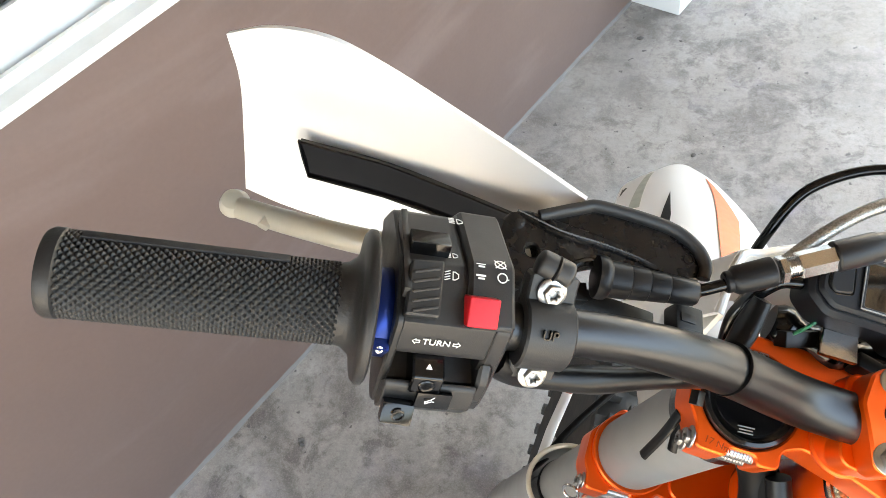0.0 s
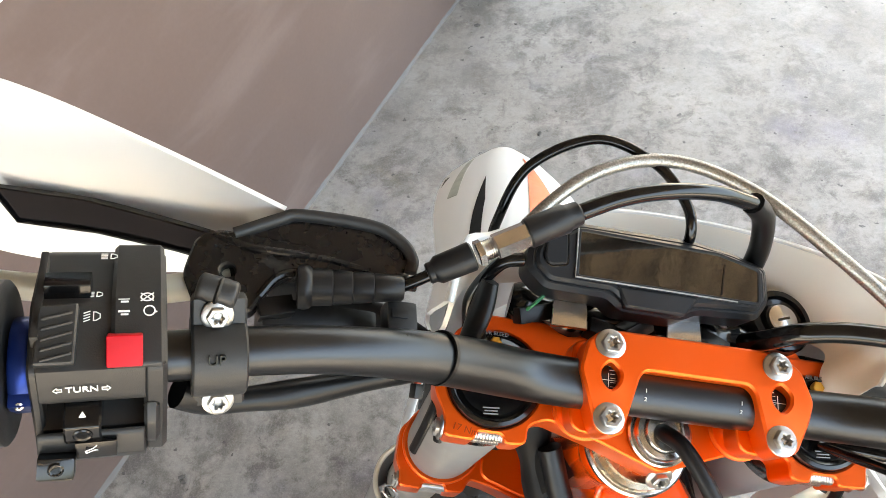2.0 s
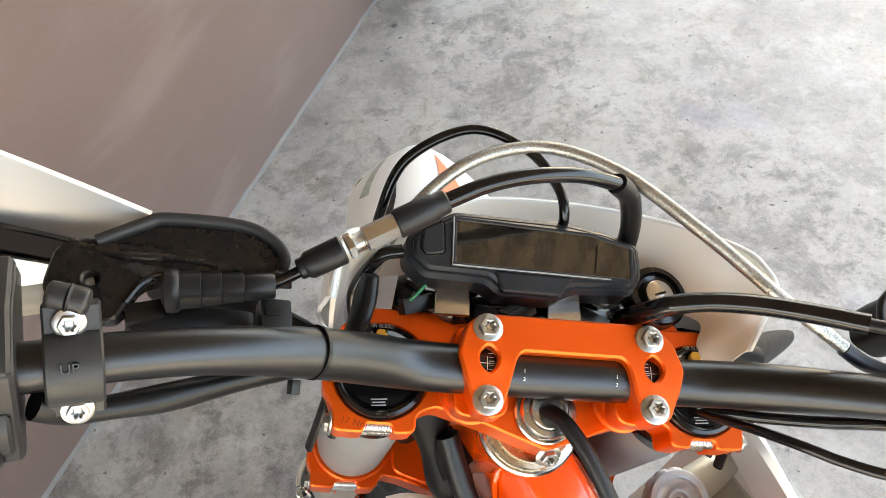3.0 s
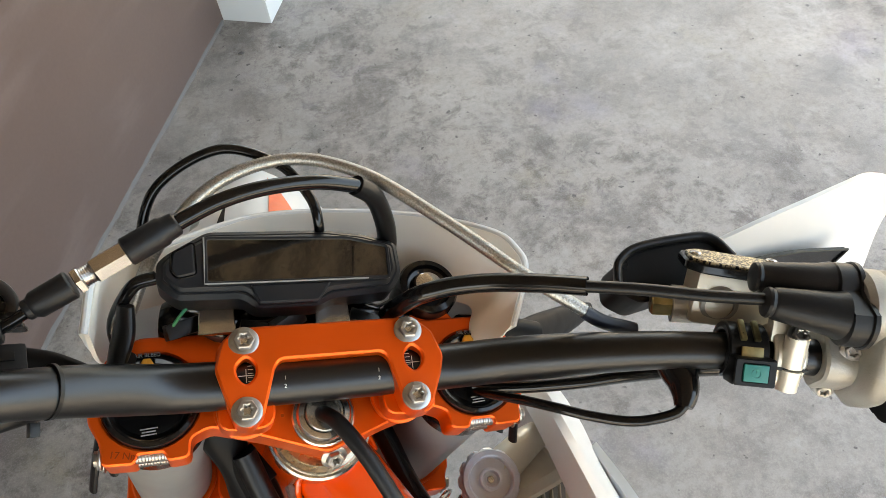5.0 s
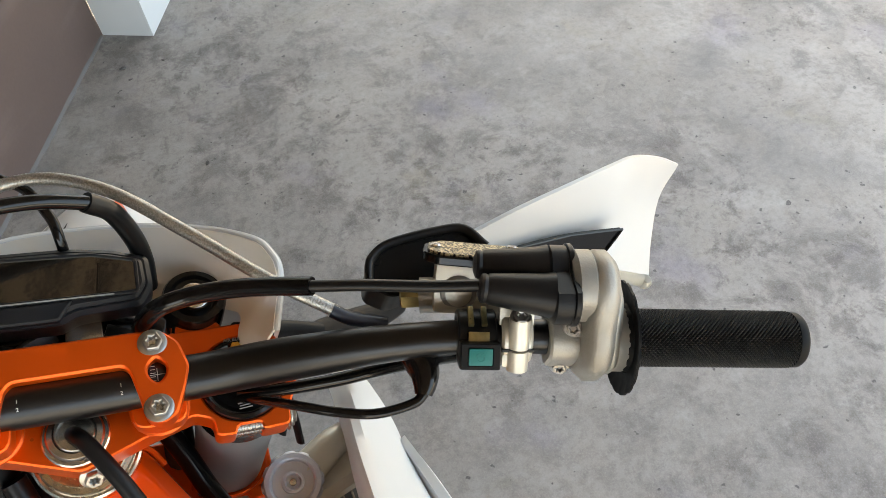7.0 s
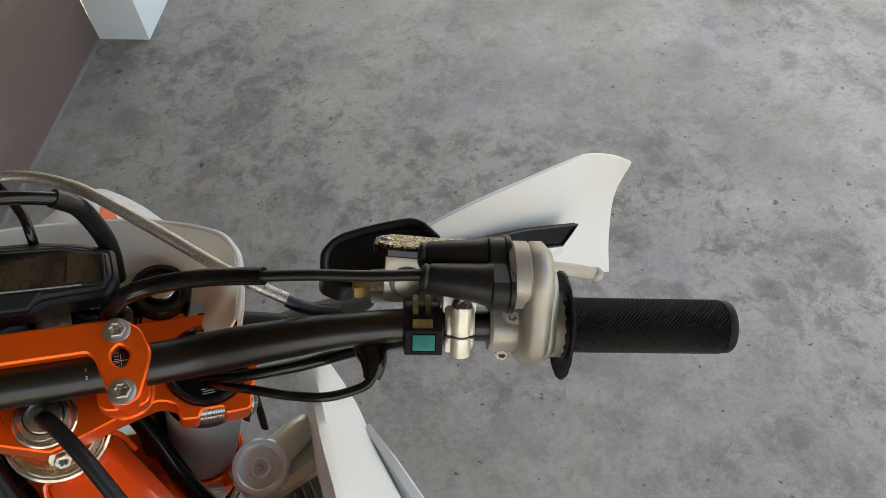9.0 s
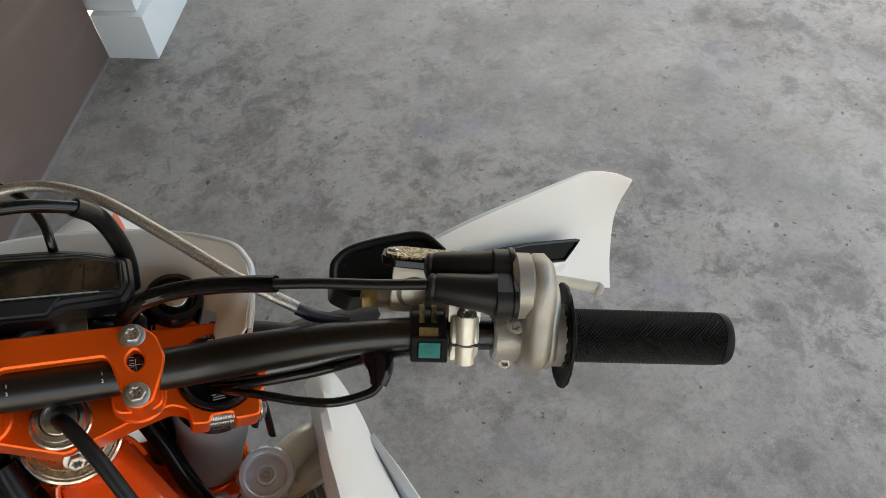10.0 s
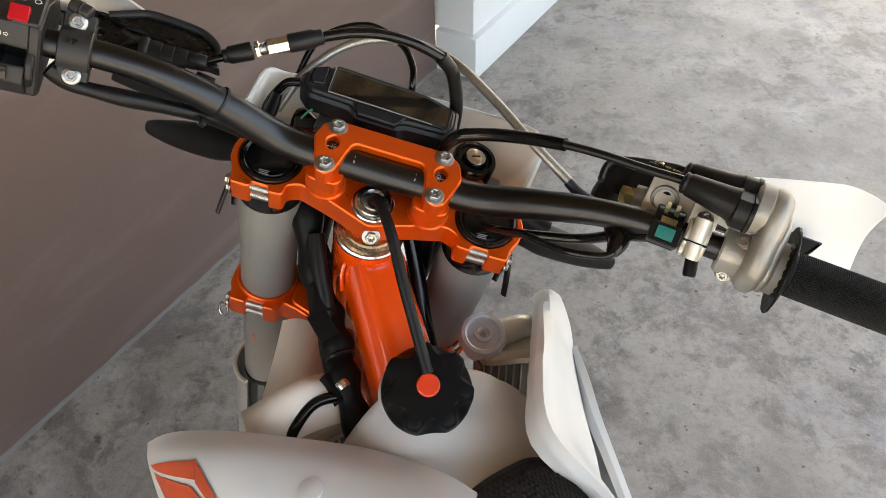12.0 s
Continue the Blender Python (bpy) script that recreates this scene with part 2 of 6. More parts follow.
    nt.links.new(ramp(noise_tex(4.0), 0.3, 0.7, 0.42, 0.7), p.inputs["Roughness"])
    b = nodes.new("ShaderNodeBump")
    b.inputs["Strength"].default_value, b.inputs["Distance"].default_value = 0.10, 0.002
    nt.links.new(noise_tex(70.0, 6.0), b.inputs["Height"])
    nt.links.new(b.outputs[0], p.inputs["Normal"])
    return m


CONCRETE = concrete()

# ---- frames of reference: the steered front end, and the frame with the tank ----
FORE = Matrix(((0.96467, 0.05083, 0.25853, -0.0008), (0.01153, 0.97213, -0.23414, -0.0020), (-0.26322, 0.22885, 0.93720, 1.3363), (0, 0, 0, 1)))
BODY = FORE @ pose(0, -0.017, -0.055, 0, 0, 33.0) @ pose(0, 0, 0, -19.7, 0, 0)
FORKS = FORE @ pose(0, 0.003, -0.06, -3.2, 0.5, 0) @ Matrix.Translation((0, -0.003, 0.06))      # the legs and the lower clamp lean back from the bar
LOWER = FORKS @ Matrix.Translation((0, 0, -0.020))
WORLD = Matrix.Identity(4)


# ---- mesh builders ----
def finish(bm, angle=35.0):
    bmesh.ops.remove_doubles(bm, verts=bm.verts, dist=1e-6)
    bmesh.ops.recalc_face_normals(bm, faces=bm.faces)
    for f in bm.faces:
        f.smooth = True
    for e in bm.edges:
        if len(e.link_faces) == 2 and e.calc_face_angle(0) > radians(angle):
            e.smooth = False
    return bm


def part(name, bm, mat, parent, label="", m=FORE, angle=35.0):
    finish(bm, angle)
    me = bpy.data.meshes.new(name)
    bm.transform(m)
    bm.to_mesh(me)
    bm.free()
    for x in mat if isinstance(mat, (list, tuple)) else (mat,):
        me.materials.append(x)
    ob = new(name, me)
    if parent is not None:
        ob.parent = parent
    if label:
        tagged(ob, label)
    return ob


def box(size, at=(0, 0, 0), m=None, bevel=0.0, segs=2, bm=None):
    bm = bm or bmesh.new()
    mm = Matrix.Translation(at) @ (m or WORLD) @ Matrix.Diagonal((*size, 1))
    made = bmesh.ops.create_cube(bm, size=1.0, matrix=mm)
    if bevel:
        edges = list({e for v in made["verts"] for e in v.link_edges})
        bmesh.ops.bevel(bm, geom=edges, offset=bevel, segments=segs, affect="EDGES", profile=0.7)
    return bm


def catmull(points, n):
    p = [Vector(q) for q in points]
    p = [2 * p[0] - p[1]] + p + [2 * p[-1] - p[-2]]
    out = []
    for i in range(1, len(p) - 2):
        for k in range(n):
            t = k / n
            a, b, c, d = p[i - 1], p[i], p[i + 1], p[i + 2]
            out.append(0.5 * ((2 * b) + (c - a) * t + (2 * a - 5 * b + 4 * c - d) * t * t + (3 * b - a - 3 * c + d) * t ** 3))
    return out + [p[-2]]


def sweep(points, radius, segs=16, n=6, caps=True, bm=None, flat=1.0):
    """A tube along a smooth curve; radius: one number, or a function of the fraction along it."""
    bm = bm or bmesh.new()
    pts = catmull(points, n) if n > 1 else [Vector(q) for q in points]
    normal, rings = None, []
    for i, p in enumerate(pts):
        tan = (pts[min(i + 1, len(pts) - 1)] - pts[max(i - 1, 0)]).normalized()
        if normal is None:
            normal = tan.orthogonal().normalized()
        normal = (normal - tan * normal.dot(tan)).normalized()
        side = tan.cross(normal)
        r = radius(i / (len(pts) - 1)) if callable(radius) else radius
        rings.append([bm.verts.new(p + r * (math.cos(a) * normal + flat * math.sin(a) * side)) for a in (2 * math.pi * k / segs for k in range(segs))])
    for a, b in zip(rings, rings[1:]):
        for k in range(segs):
            bm.faces.new((a[k], a[(k + 1) % segs], b[(k + 1) % segs], b[k]))
    if caps:
        bm.faces.new(rings[0][::-1])
        bm.faces.new(rings[-1])
    return bm


def axis_pose(at, way, up=(0, 0, 1)):
    """A pose at a point whose z axis runs along way."""
    return Matrix.Translation(at) @ Vector(way).to_track_quat("Z", "Y").to_matrix().to_4x4()


def lathe(profile, m=None, segs=32, bm=None, lobes=0, depth=0.0):
    """Turned about z from (radius, height) pairs; lobes scallop the rim."""
    bm = bm or bmesh.new()
    m = m or WORLD
    rings = []
    for r, z in profile:
        if r < 1e-6:
            rings.append([bm.verts.new(m @ Vector((0, 0, z)))])
        else:
            ring = []
            for k in range(segs):
                a = 2 * math.pi * k / segs
                rr = r * (1 - depth * max(0.0, math.cos(lobes * a)) ** 2) if lobes else r
                ring.append(bm.verts.new(m @ Vector((rr * math.cos(a), rr * math.sin(a), z))))
            rings.append(ring)
    for a, b in zip(rings, rings[1:]):
        if len(a) == 1 and len(b) == 1:
            continue
        for k in range(segs):
            q = (k + 1) % segs
            if len(a) == 1:
                bm.faces.new((a[0], b[k], b[q]))
            elif len(b) == 1:
                bm.faces.new((a[k], a[q], b[0]))
            else:
                bm.faces.new((a[k], a[q], b[q], b[k]))
    if len(rings[0]) > 1:
        bm.faces.new(rings[0][::-1])
    if len(rings[-1]) > 1:
        bm.faces.new(rings[-1])
    return bm


def inset_loop(loop, d):
    """A closed outline moved inwards by d (outwards where d is negative)."""
    area = sum(a[0] * b[1] - b[0] * a[1] for a, b in zip(loop, loop[1:] + loop[:1]))
    s = 1 if area > 0 else -1
    out = []
    for i, p in enumerate(loop):
        a, b, c = Vector(loop[i - 1]), Vector(p), Vector(loop[(i + 1) % len(loop)])
        u, v = (b - a).normalized(), (c - b).normalized()
        nrm = Vector((-(u.y + v.y), u.x + v.x))
        if nrm.length < 1e-6:
            nrm = Vector((-u.y, u.x))
        nrm.normalize()
        k = max(0.4, nrm.dot(Vector((-u.y, u.x))))
        out.append(tuple(b + s * d / k * nrm))
    return out


def rounded(loop, r, n=4):
    """A closed outline with its corners rounded."""
    out = []
    for i, p in enumerate(loop):
        a, b, c = Vector(loop[i - 1]), Vector(p), Vector(loop[(i + 1) % len(loop)])
        ra = min(r, (a - b).length * 0.45, (c - b).length * 0.45)
        s, e = b + (a - b).normalized() * ra, b + (c - b).normalized() * ra
        for k in range(n + 1):
            t = k / n
            out.append(tuple((1 - t) ** 2 * s + 2 * t * (1 - t) * b + t * t * e))
    return out


def circle(x, y, rx, ry=None, n=20):
    ry = ry or rx
    return [(x + rx * math.cos(2 * math.pi * k / n), y + ry * math.sin(2 * math.pi * k / n)) for k in range(n)]


def prism(outline, z0, z1, holes=(), chamfer=0.0006, m=None, bm=None, lift=None):
    """A plate of that outline from z0 to z1, with its edges chamfered and holes through it; lift(x, y) raises it out of the plane."""
    bm = bm or bmesh.new()
    m = m or WORLD
    up = lift or (lambda x, y: 0.0)

    def ring(loop, z):
        return [bm.verts.new(m @ Vector((x, y, z + up(x, y)))) for x, y in loop]

    top, bottom = [], []
    for n, loop in enumerate([list(outline), *[list(h) for h in holes]]):
        d = chamfer if n == 0 else -chamfer
        small = inset_loop(loop, d)
        rings = [ring(small, z0), ring(loop, z0 + chamfer), ring(loop, z1 - chamfer), ring(small, z1)]
        for a, b in zip(rings, rings[1:]):
            for k in range(len(loop)):
                q = (k + 1) % len(loop)
                bm.faces.new((a[k], a[q], b[q], b[k]))
        bottom.append(rings[0])
        top.append(rings[3])
    for group in (top, bottom):
        edges = [bm.edges.get((r[k], r[(k + 1) % len(r)])) for r in group for k in range(len(r))]
        bmesh.ops.triangle_fill(bm, edges=edges, use_beauty=True, use_dissolve=False)
    return bm


def sheet(rows, thick, bm=None):
    """A shell through a grid of points, given its thickness along the normals."""
    bm = bm or bmesh.new()
    grid = [[Vector(p) for p in r] for r in rows]
    nr, nc = len(grid), len(grid[0])

    def normal(i, j):
        a = grid[min(i + 1, nr - 1)][j] - grid[max(i - 1, 0)][j]
        b = grid[i][min(j + 1, nc - 1)] - grid[i][max(j - 1, 0)]
        return a.cross(b).normalized()

    front = [[bm.verts.new(grid[i][j]) for j in range(nc)] for i in range(nr)]
    back = [[bm.verts.new(grid[i][j] - thick * normal(i, j)) for j in range(nc)] for i in range(nr)]
    for i in range(nr - 1):
        for j in range(nc - 1):
            bm.faces.new((front[i][j], front[i][j + 1], front[i + 1][j + 1], front[i + 1][j]))
            bm.faces.new((back[i][j], back[i + 1][j], back[i + 1][j + 1], back[i][j + 1]))
    rim = [(0, j) for j in range(nc)] + [(i, nc - 1) for i in range(1, nr)] + [(nr - 1, j) for j in range(nc - 2, -1, -1)] + [(i, 0) for i in range(nr - 2, 0, -1)]
    for (a, b), (c, d) in zip(rim, rim[1:] + rim[:1]):
        bm.faces.new((front[a][b], back[a][b], back[c][d], front[c][d]))
    return bm


def smooth_rows(rows, n=4):
    """A finer grid through a coarse one."""
    fine = [catmull(r, n) for r in rows]
    cols = [catmull([r[j] for r in fine], n) for j in range(len(fine[0]))]
    return [[cols[j][i] for j in range(len(cols))] for i in range(len(cols[0]))]


def draped(grid, corners, lift, n=12):
    """A patch over a grid of points; corners: four (row, column) pairs in order round it."""
    def spot(r, c):
        i, j = min(int(r), len(grid) - 2), min(int(c), len(grid[0]) - 2)
        f, g = r - i, c - j
        lo = Vector(grid[i][j]).lerp(Vector(grid[i][j + 1]), g)
        return lo.lerp(Vector(grid[i + 1][j]).lerp(Vector(grid[i + 1][j + 1]), g), f) + Vector(lift)

    p, q, u, v = (Vector((*k, 0)) for k in corners)
    return [[spot(*p.lerp(v, i / n).lerp(q.lerp(u, i / n), k / n)[:2]) for k in range(n + 1)] for i in range(n + 1)]


def flange_bolt(parent, at, way, r=0.0062, name="bolt", label="zinc-plated flange bolt", m=FORE, mat=None):
    """A hexagon flange bolt with a star recess; at: the centre of its flange's underside."""
    a = axis_pose(at, way)
    bm = lathe([(r * 1.42, 0), (r * 1.45, 0.0006), (r * 1.40, 0.0012), (r * 1.10, 0.0020)], a, 28)
    six = [(r * 1.00 * math.cos(t), r * 1.00 * math.sin(t)) for t in (math.pi * k / 3 for k in range(6))]
    star = [((0.45 + 0.09 * math.cos(6 * t)) * r * math.cos(t), (0.45 + 0.09 * math.cos(6 * t)) * r * math.sin(t)) for t in (2 * math.pi * k / 36 for k in range(36))]
    prism(rounded(six, r * 0.10, 2), 0.0010, r * 0.95, [star], r * 0.09, a, bm)
    ob = part(name, bm, mat or ZINC, parent, label, m, angle=30)
    lathe_floor = lathe([(r * 0.66, r * 0.30), (r * 0.62, r * 0.34), (r * 0.16, r * 0.36), (0, r * 0.36)], a, 18)
    part("star_recess", lathe_floor, STEEL, ob, m=m)
    return ob


def words(name, text, size, mat, parent, m, depth=0.0002, label=""):
    """Raised lettering in the built-in font."""
    cu = bpy.data.curves.new(name, "FONT")
    cu.body, cu.size, cu.extrude, cu.align_x, cu.align_y = text, size, depth, "CENTER", "CENTER"
    tmp = bpy.data.objects.new(name, cu)
    me = bpy.data.meshes.new_from_object(tmp)
    bpy.data.objects.remove(tmp)
    me.transform(m)
    me.materials.append(mat)
    ob = new(name, me)
    ob.parent = parent
    if label:
        tagged(ob, label)
    return ob

# ---- the setting ----
ALONG = pose(-1.205, 0.25, 0, 0, 0, -21.43)  # x off the wall, y along it


def build_setting():
    bm = bmesh.new()
    for x, y in ((-60, -60), (60, -60), (60, 60), (-60, 60)):
        bm.verts.new((x, y, 0))
    bm.faces.new(bm.verts)
    tagged(part("ground", bm, CONCRETE, None, m=WORLD), "stained grey concrete floor with dark blotches", "floor", kind="structure")

    bm = box((0.14, 6.15, 1.06), (-0.07, -0.915, 0.53))
    box((0.14, 6.15, 0.45), (-0.07, -0.915, 2.275), bm=bm)
    box((0.14, 0.25, 0.99), (-0.07, 2.035, 1.555), bm=bm)
    box((0.14, 0.25, 0.99), (-0.07, -3.865, 1.555), bm=bm)
    tagged(part("wall_west", bm, WALL, None, m=ALONG), "brown-painted house wall below a white window sill", "wall", kind="structure")
    bm = box((0.10, 6.15, 2.5), (-1.75, -0.915, 1.25))
    box((1.6, 0.10, 2.5), (-0.90, 2.21, 1.25), bm=bm)
    box((1.6, 0.10, 2.5), (-0.90, -4.04, 1.25), bm=bm)
    box((1.8, 6.35, 0.08), (-0.90, -0.915, 2.54), bm=bm)
    tagged(part("wall_room", bm, CEIL, None, m=ALONG), "dim room walls behind the window", "wall", kind="structure")

    sill = tagged(part("window_1", box((0.165, 5.9, 0.022), (-0.066, -1.0, 1.0715), bevel=0.004), ALU, None, m=ALONG),
                  "white window sill with a sliding track", "window", kind="structure")
    part("window_track", box((0.012, 5.9, 0.020), (-0.028, -1.0, 1.0925), bevel=0.002), ALU, sill, m=ALONG)
    part("window_track", box((0.014, 5.9, 0.030), (-0.064, -1.0, 1.0975), bevel=0.002), ALU, sill, m=ALONG)
    part("window_track", box((0.012, 5.9, 0.018), (-0.105, -1.0, 1.0915), bevel=0.002), ALU, sill, m=ALONG)
    part("sash_rail", box((0.022, 5.66, 0.060), (-0.064, -0.915, 1.140), bevel=0.004), ALU, sill, m=ALONG)
    part("window_pane", box((0.005, 5.65, 0.94), (-0.064, -0.915, 1.580)), PANE, sill, "dark window glass", ALONG)

    bm = box((0.192, 3.2, 0.185), (0.096, 3.76, 0.0925), bevel=0.004)
    tagged(part("baseboard", bm, PILLAR, None, m=ALONG), "white-painted plinth at the foot of a pillar", "plinth", kind="structure")
    bm = box((0.30, 3.16, 2.315), (0.014, 3.77, 1.3425), bevel=0.005)
    tagged(part("wall_north", bm, PILLAR, None, m=ALONG), "white-painted pillar standing on its plinth", "pillar", kind="structure")

    # Unseen roof, sized to shape the daylight; battens added to stripe the screen's reflection
    bm = box((4.95, 7.1, 0.12), (0.625, 0.75, 2.96))
    for k in range(26):
        box((0.060, 7.06, 0.024), (0.09 + 0.118 * k, 0.75, 2.889), bm=bm)
    ceiling = tagged(part("ceiling", bm, CEIL, None, m=ALONG), "unseen roof of dark boards, added to shape the light, with paler battens", "ceiling", kind="structure")
    ceiling.data.materials.append(BATTEN)
    for face in ceiling.data.polygons:
        if face.center.z < 2.895:
            face.material_index = 1

    # cement left along the foot of the wall, and loose bits on the floor
    bm = bmesh.new()
    rnd = random.Random(4)
    n = 240
    a, b, c = [], [], []
    for k in range(n + 1):
        y = -3.9 + 6.05 * k / n
        w = 0.007 + 0.009 * noise.noise((y * 7, 0, 0)) + 0.010 * noise.noise((y * 31, 3, 0))
        h = 0.006 + 0.005 * noise.noise((y * 13, 9, 0))
        a.append(bm.verts.new((-0.002, y, max(0.004, h + 0.004))))
        b.append(bm.verts.new((max(0.004, w * 0.6), y, max(0.003, h))))
        c.append(bm.verts.new((max(0.008, w), y, -0.001)))
    for k in range(n):
        bm.faces.new((a[k], b[k], b[k + 1], a[k + 1]))
        bm.faces.new((b[k], c[k], c[k + 1], b[k + 1]))
    tagged(part("trim", bm, CEMENT, None, m=ALONG), "uneven pale cement along the foot of the wall", "cement edge", kind="structure")
    bm = bmesh.new()
    for x, y, r in ((-0.906, 0.709, 0.008), (-0.981, 0.357, 0.008), (-0.867, 0.419, 0.004), (-1.093, 0.673, 0.004), (-0.356, 2.046, 0.011), (-0.124, 1.498, 0.009), (-0.974, 0.345, 0.007), (-1.135, 0.359, 0.005), (-0.216, 2.045, 0.006)):
        bmesh.ops.create_icosphere(bm, subdivisions=1, radius=r, matrix=pose(x, y, r * 0.2, 0, 0, rnd.random() * 180) @ Matrix.Diagonal((1.3, 0.8, 0.35, 1)))
    for k in range(26):
        r = rnd.uniform(0.0012, 0.0028)
        bmesh.ops.create_icosphere(bm, subdivisions=1, radius=r, matrix=pose(rnd.uniform(-1.0, 1.8), rnd.uniform(0.3, 2.6), r * 0.2, 0, 0, rnd.random() * 180) @ Matrix.Diagonal((1.4, 0.8, 0.4, 1)))
    for v in bm.verts:
        v.co.x += 0.002 * noise.noise(v.co * 200)
    tagged(part("debris", bm, DEBRIS, None, m=WORLD), "dark grit and flakes lying on the concrete", "debris", kind="stuff")


build_setting()

# ---- the motorcycle ----
bike = tagged(new("motorcycle"), "white and orange enduro motorcycle with black handlebar, parked on concrete", "motorcycle")

BAR_POINTS = [(-0.428, -0.0728, 0.0974), (-0.365, -0.057, 0.083), (-0.29, -0.0385, 0.0660), (-0.235, -0.0225, 0.0540), (-0.19, -0.013, 0.040),
              (-0.145, -0.005, 0.0145), (-0.105, -0.0005, -0.0150), (-0.078, 0, -0.024), (0, 0, -0.024), (0.078, 0, -0.024), (0.105, -0.001, -0.0145),
              (0.145, -0.008, 0.012), (0.19, -0.0165, 0.038), (0.235, -0.025, 0.0525), (0.29, -0.0385, 0.0645), (0.36, -0.056, 0.0800), (0.433, -0.074, 0.0955)]


def taper(f):
    """The bar's radius: thick in the middle, thin at the ends."""
    a = abs(f - 0.5)
    g = min(1, max(0, (a - 0.13) / 0.16))
    return 0.0143 - 0.0032 * g * g * (3 - 2 * g)


def axis_frame(at, way):
    """x along way, z as near to up as can be."""
    x = Vector(way).normalized()
    z = (Vector((0, 0, 1)) - x * x.z).normalized()
    y = z.cross(x)
    return Matrix(((x.x, y.x, z.x, at[0]), (x.y, y.y, z.y, at[1]), (x.z, y.z, z.z, at[2]), (0, 0, 0, 1)))


LEFT = FORE @ axis_frame((-0.285, -0.0365, 0.0650), (0.153, 0.038, -0.035))    # x inboard along the bar
RIGHT = FORE @ axis_frame((0.285, -0.037, 0.0635), (0.148, -0.037, 0.032))     # x outboard along the bar
ALONG_X = Matrix(((0, 0, 1, 0), (1, 0, 0, 0), (0, 1, 0, 0), (0, 0, 0, 1)))      # prism (x, y, z) -> (y, z, x)
TURN_X = pose(0, 0, 0, 0, 90, 0)                                               # lathe z -> x


def grip(parent, m, sign, length, pitch, flange_r, flange_w, name_label, torn=False, deep=0.0015):
    """A rubber grip with a diamond pattern; x from the flange (0) to the outer end, times sign."""
    n, r0 = (40 if torn else 30), 0.0162
    around, steps = n * 8, round((length - 0.0155) / pitch * 8)
    bm = bmesh.new()
    rings = []
    for i in range(steps + 1):
        x = 0.010 + pitch * i / 8
        ring = []
        for k in range(around):
            a = 2 * math.pi * k / around
            u, v = k / 8, i / 8
            d = max(abs((u + v) % 1 - 0.5), abs((u - v) % 1 - 0.5)) * 2
            edge = min(1, i / 4, (steps - i) / 4)
            r = r0 - 0.0002 + edge * deep * min(0.66, 1 - d) / 0.66
            ring.append(bm.verts.new((sign * x, r * math.cos(a), r * math.sin(a))))
        rings.append(ring)
    for a, b in zip(rings, rings[1:]):
        for k in range(around):
            bm.faces.new((a[k], a[(k + 1) % around], b[(k + 1) % around], b[k]))
    ob = part("grip", bm, RUBBER, parent, name_label, m, angle=80)
    end = m @ pose(0, 0, 0, 0, 90 * sign, 0)
    part("end_cap", lathe([(0.0160, length - 0.0075), (0.0178, length - 0.0060), (0.0178, length - 0.002), (0.0166, length), (0.0125, length), (0.0115, length - 0.002), (0, length - 0.002)], None, 40), BLACK_SOFT if torn else RUBBER, ob, m=end)
    prof = [(0.0168, 0.0120), (0.0178, 0.0080), (0.0205, 0.0045), (0.0245, 0.0030), (flange_r * 0.95, 0.0022), (flange_r, 0.0006), (flange_r, -0.0016), (flange_r * 0.96, -0.0026), (0.014, -flange_w)]
    if torn:
        prof = [(0.0168, 0.0120), (0.0180, 0.0095), (0.0220, 0.0080), (0.0300, 0.0066), (flange_r, 0.0046), (flange_r, 0.0030), (0.0330, 0.0036), (0.0290, 0.0050), (0.0225, 0.0052), (0.0210, 0.0010), (0.014, -flange_w)]
        part("flange", lathe(prof, None, 96, lobes=17, depth=0.022), BLACK_SOFT, ob, "black rubber flange with a torn edge", end, 40)
    else:
        part("flange", lathe(prof, None, 48), RUBBER, ob, m=end, angle=50)
    return ob


def build_bar():
    line = catmull(BAR_POINTS, 6)
    for k in range(14):
        line = line[:1] + [(a + b + c) / 3 for a, b, c in zip(line, line[1:], line[2:])] + line[-1:]
    bar = part("handlebar", sweep(line, taper, 32, 2), BAR, bike, "satin black tapered aluminium handlebar", FORE, 60)
    # cable tie round the bar
    tie = part("cable_tie", lathe([(0.0130, -0.0010), (0.0143, -0.0010), (0.0143, 0.0010), (0.0130, 0.0010)], axis_pose((-0.1455, -0.0052, 0.0148), (0.8, 0.09, -0.58)), 32), BLACK, bar, "black cable tie")
    part("tie_head", box((0.005, 0.0075, 0.0055), (-0.1545, -0.0215, 0.0035), pose(0, 0, 0, 10, 30, 5), 0.0006), BLACK, tie)
    return bar


def print_box(bm, m, x, y, w, h, turn=0.0):
    box((w, h, 0.0003), m=m @ pose(x, y, 0, 0, 0, turn), bm=bm)


def lamp_icon(m, s=1.0, slant=0.0):
    """A headlamp sign: a D and four strokes."""
    bm = bmesh.new()
    d = [(0.0002, -0.0017), (0.0012, -0.0017), (0.0026, -0.0008), (0.0026, 0.0008), (0.0012, 0.0017), (0.0002, 0.0017)]
    d = [(x * s, y * s) for x, y in d]
    prism(d, -0.00015, 0.00015, [inset_loop(d, 0.00035 * s)], 0.00003, m, bm)
    for k in range(4):
        print_box(bm, m, -0.0017 * s, (-0.0015 + 0.001 * k) * s, 0.0022 * s, 0.00032 * s, slant)
    return bm


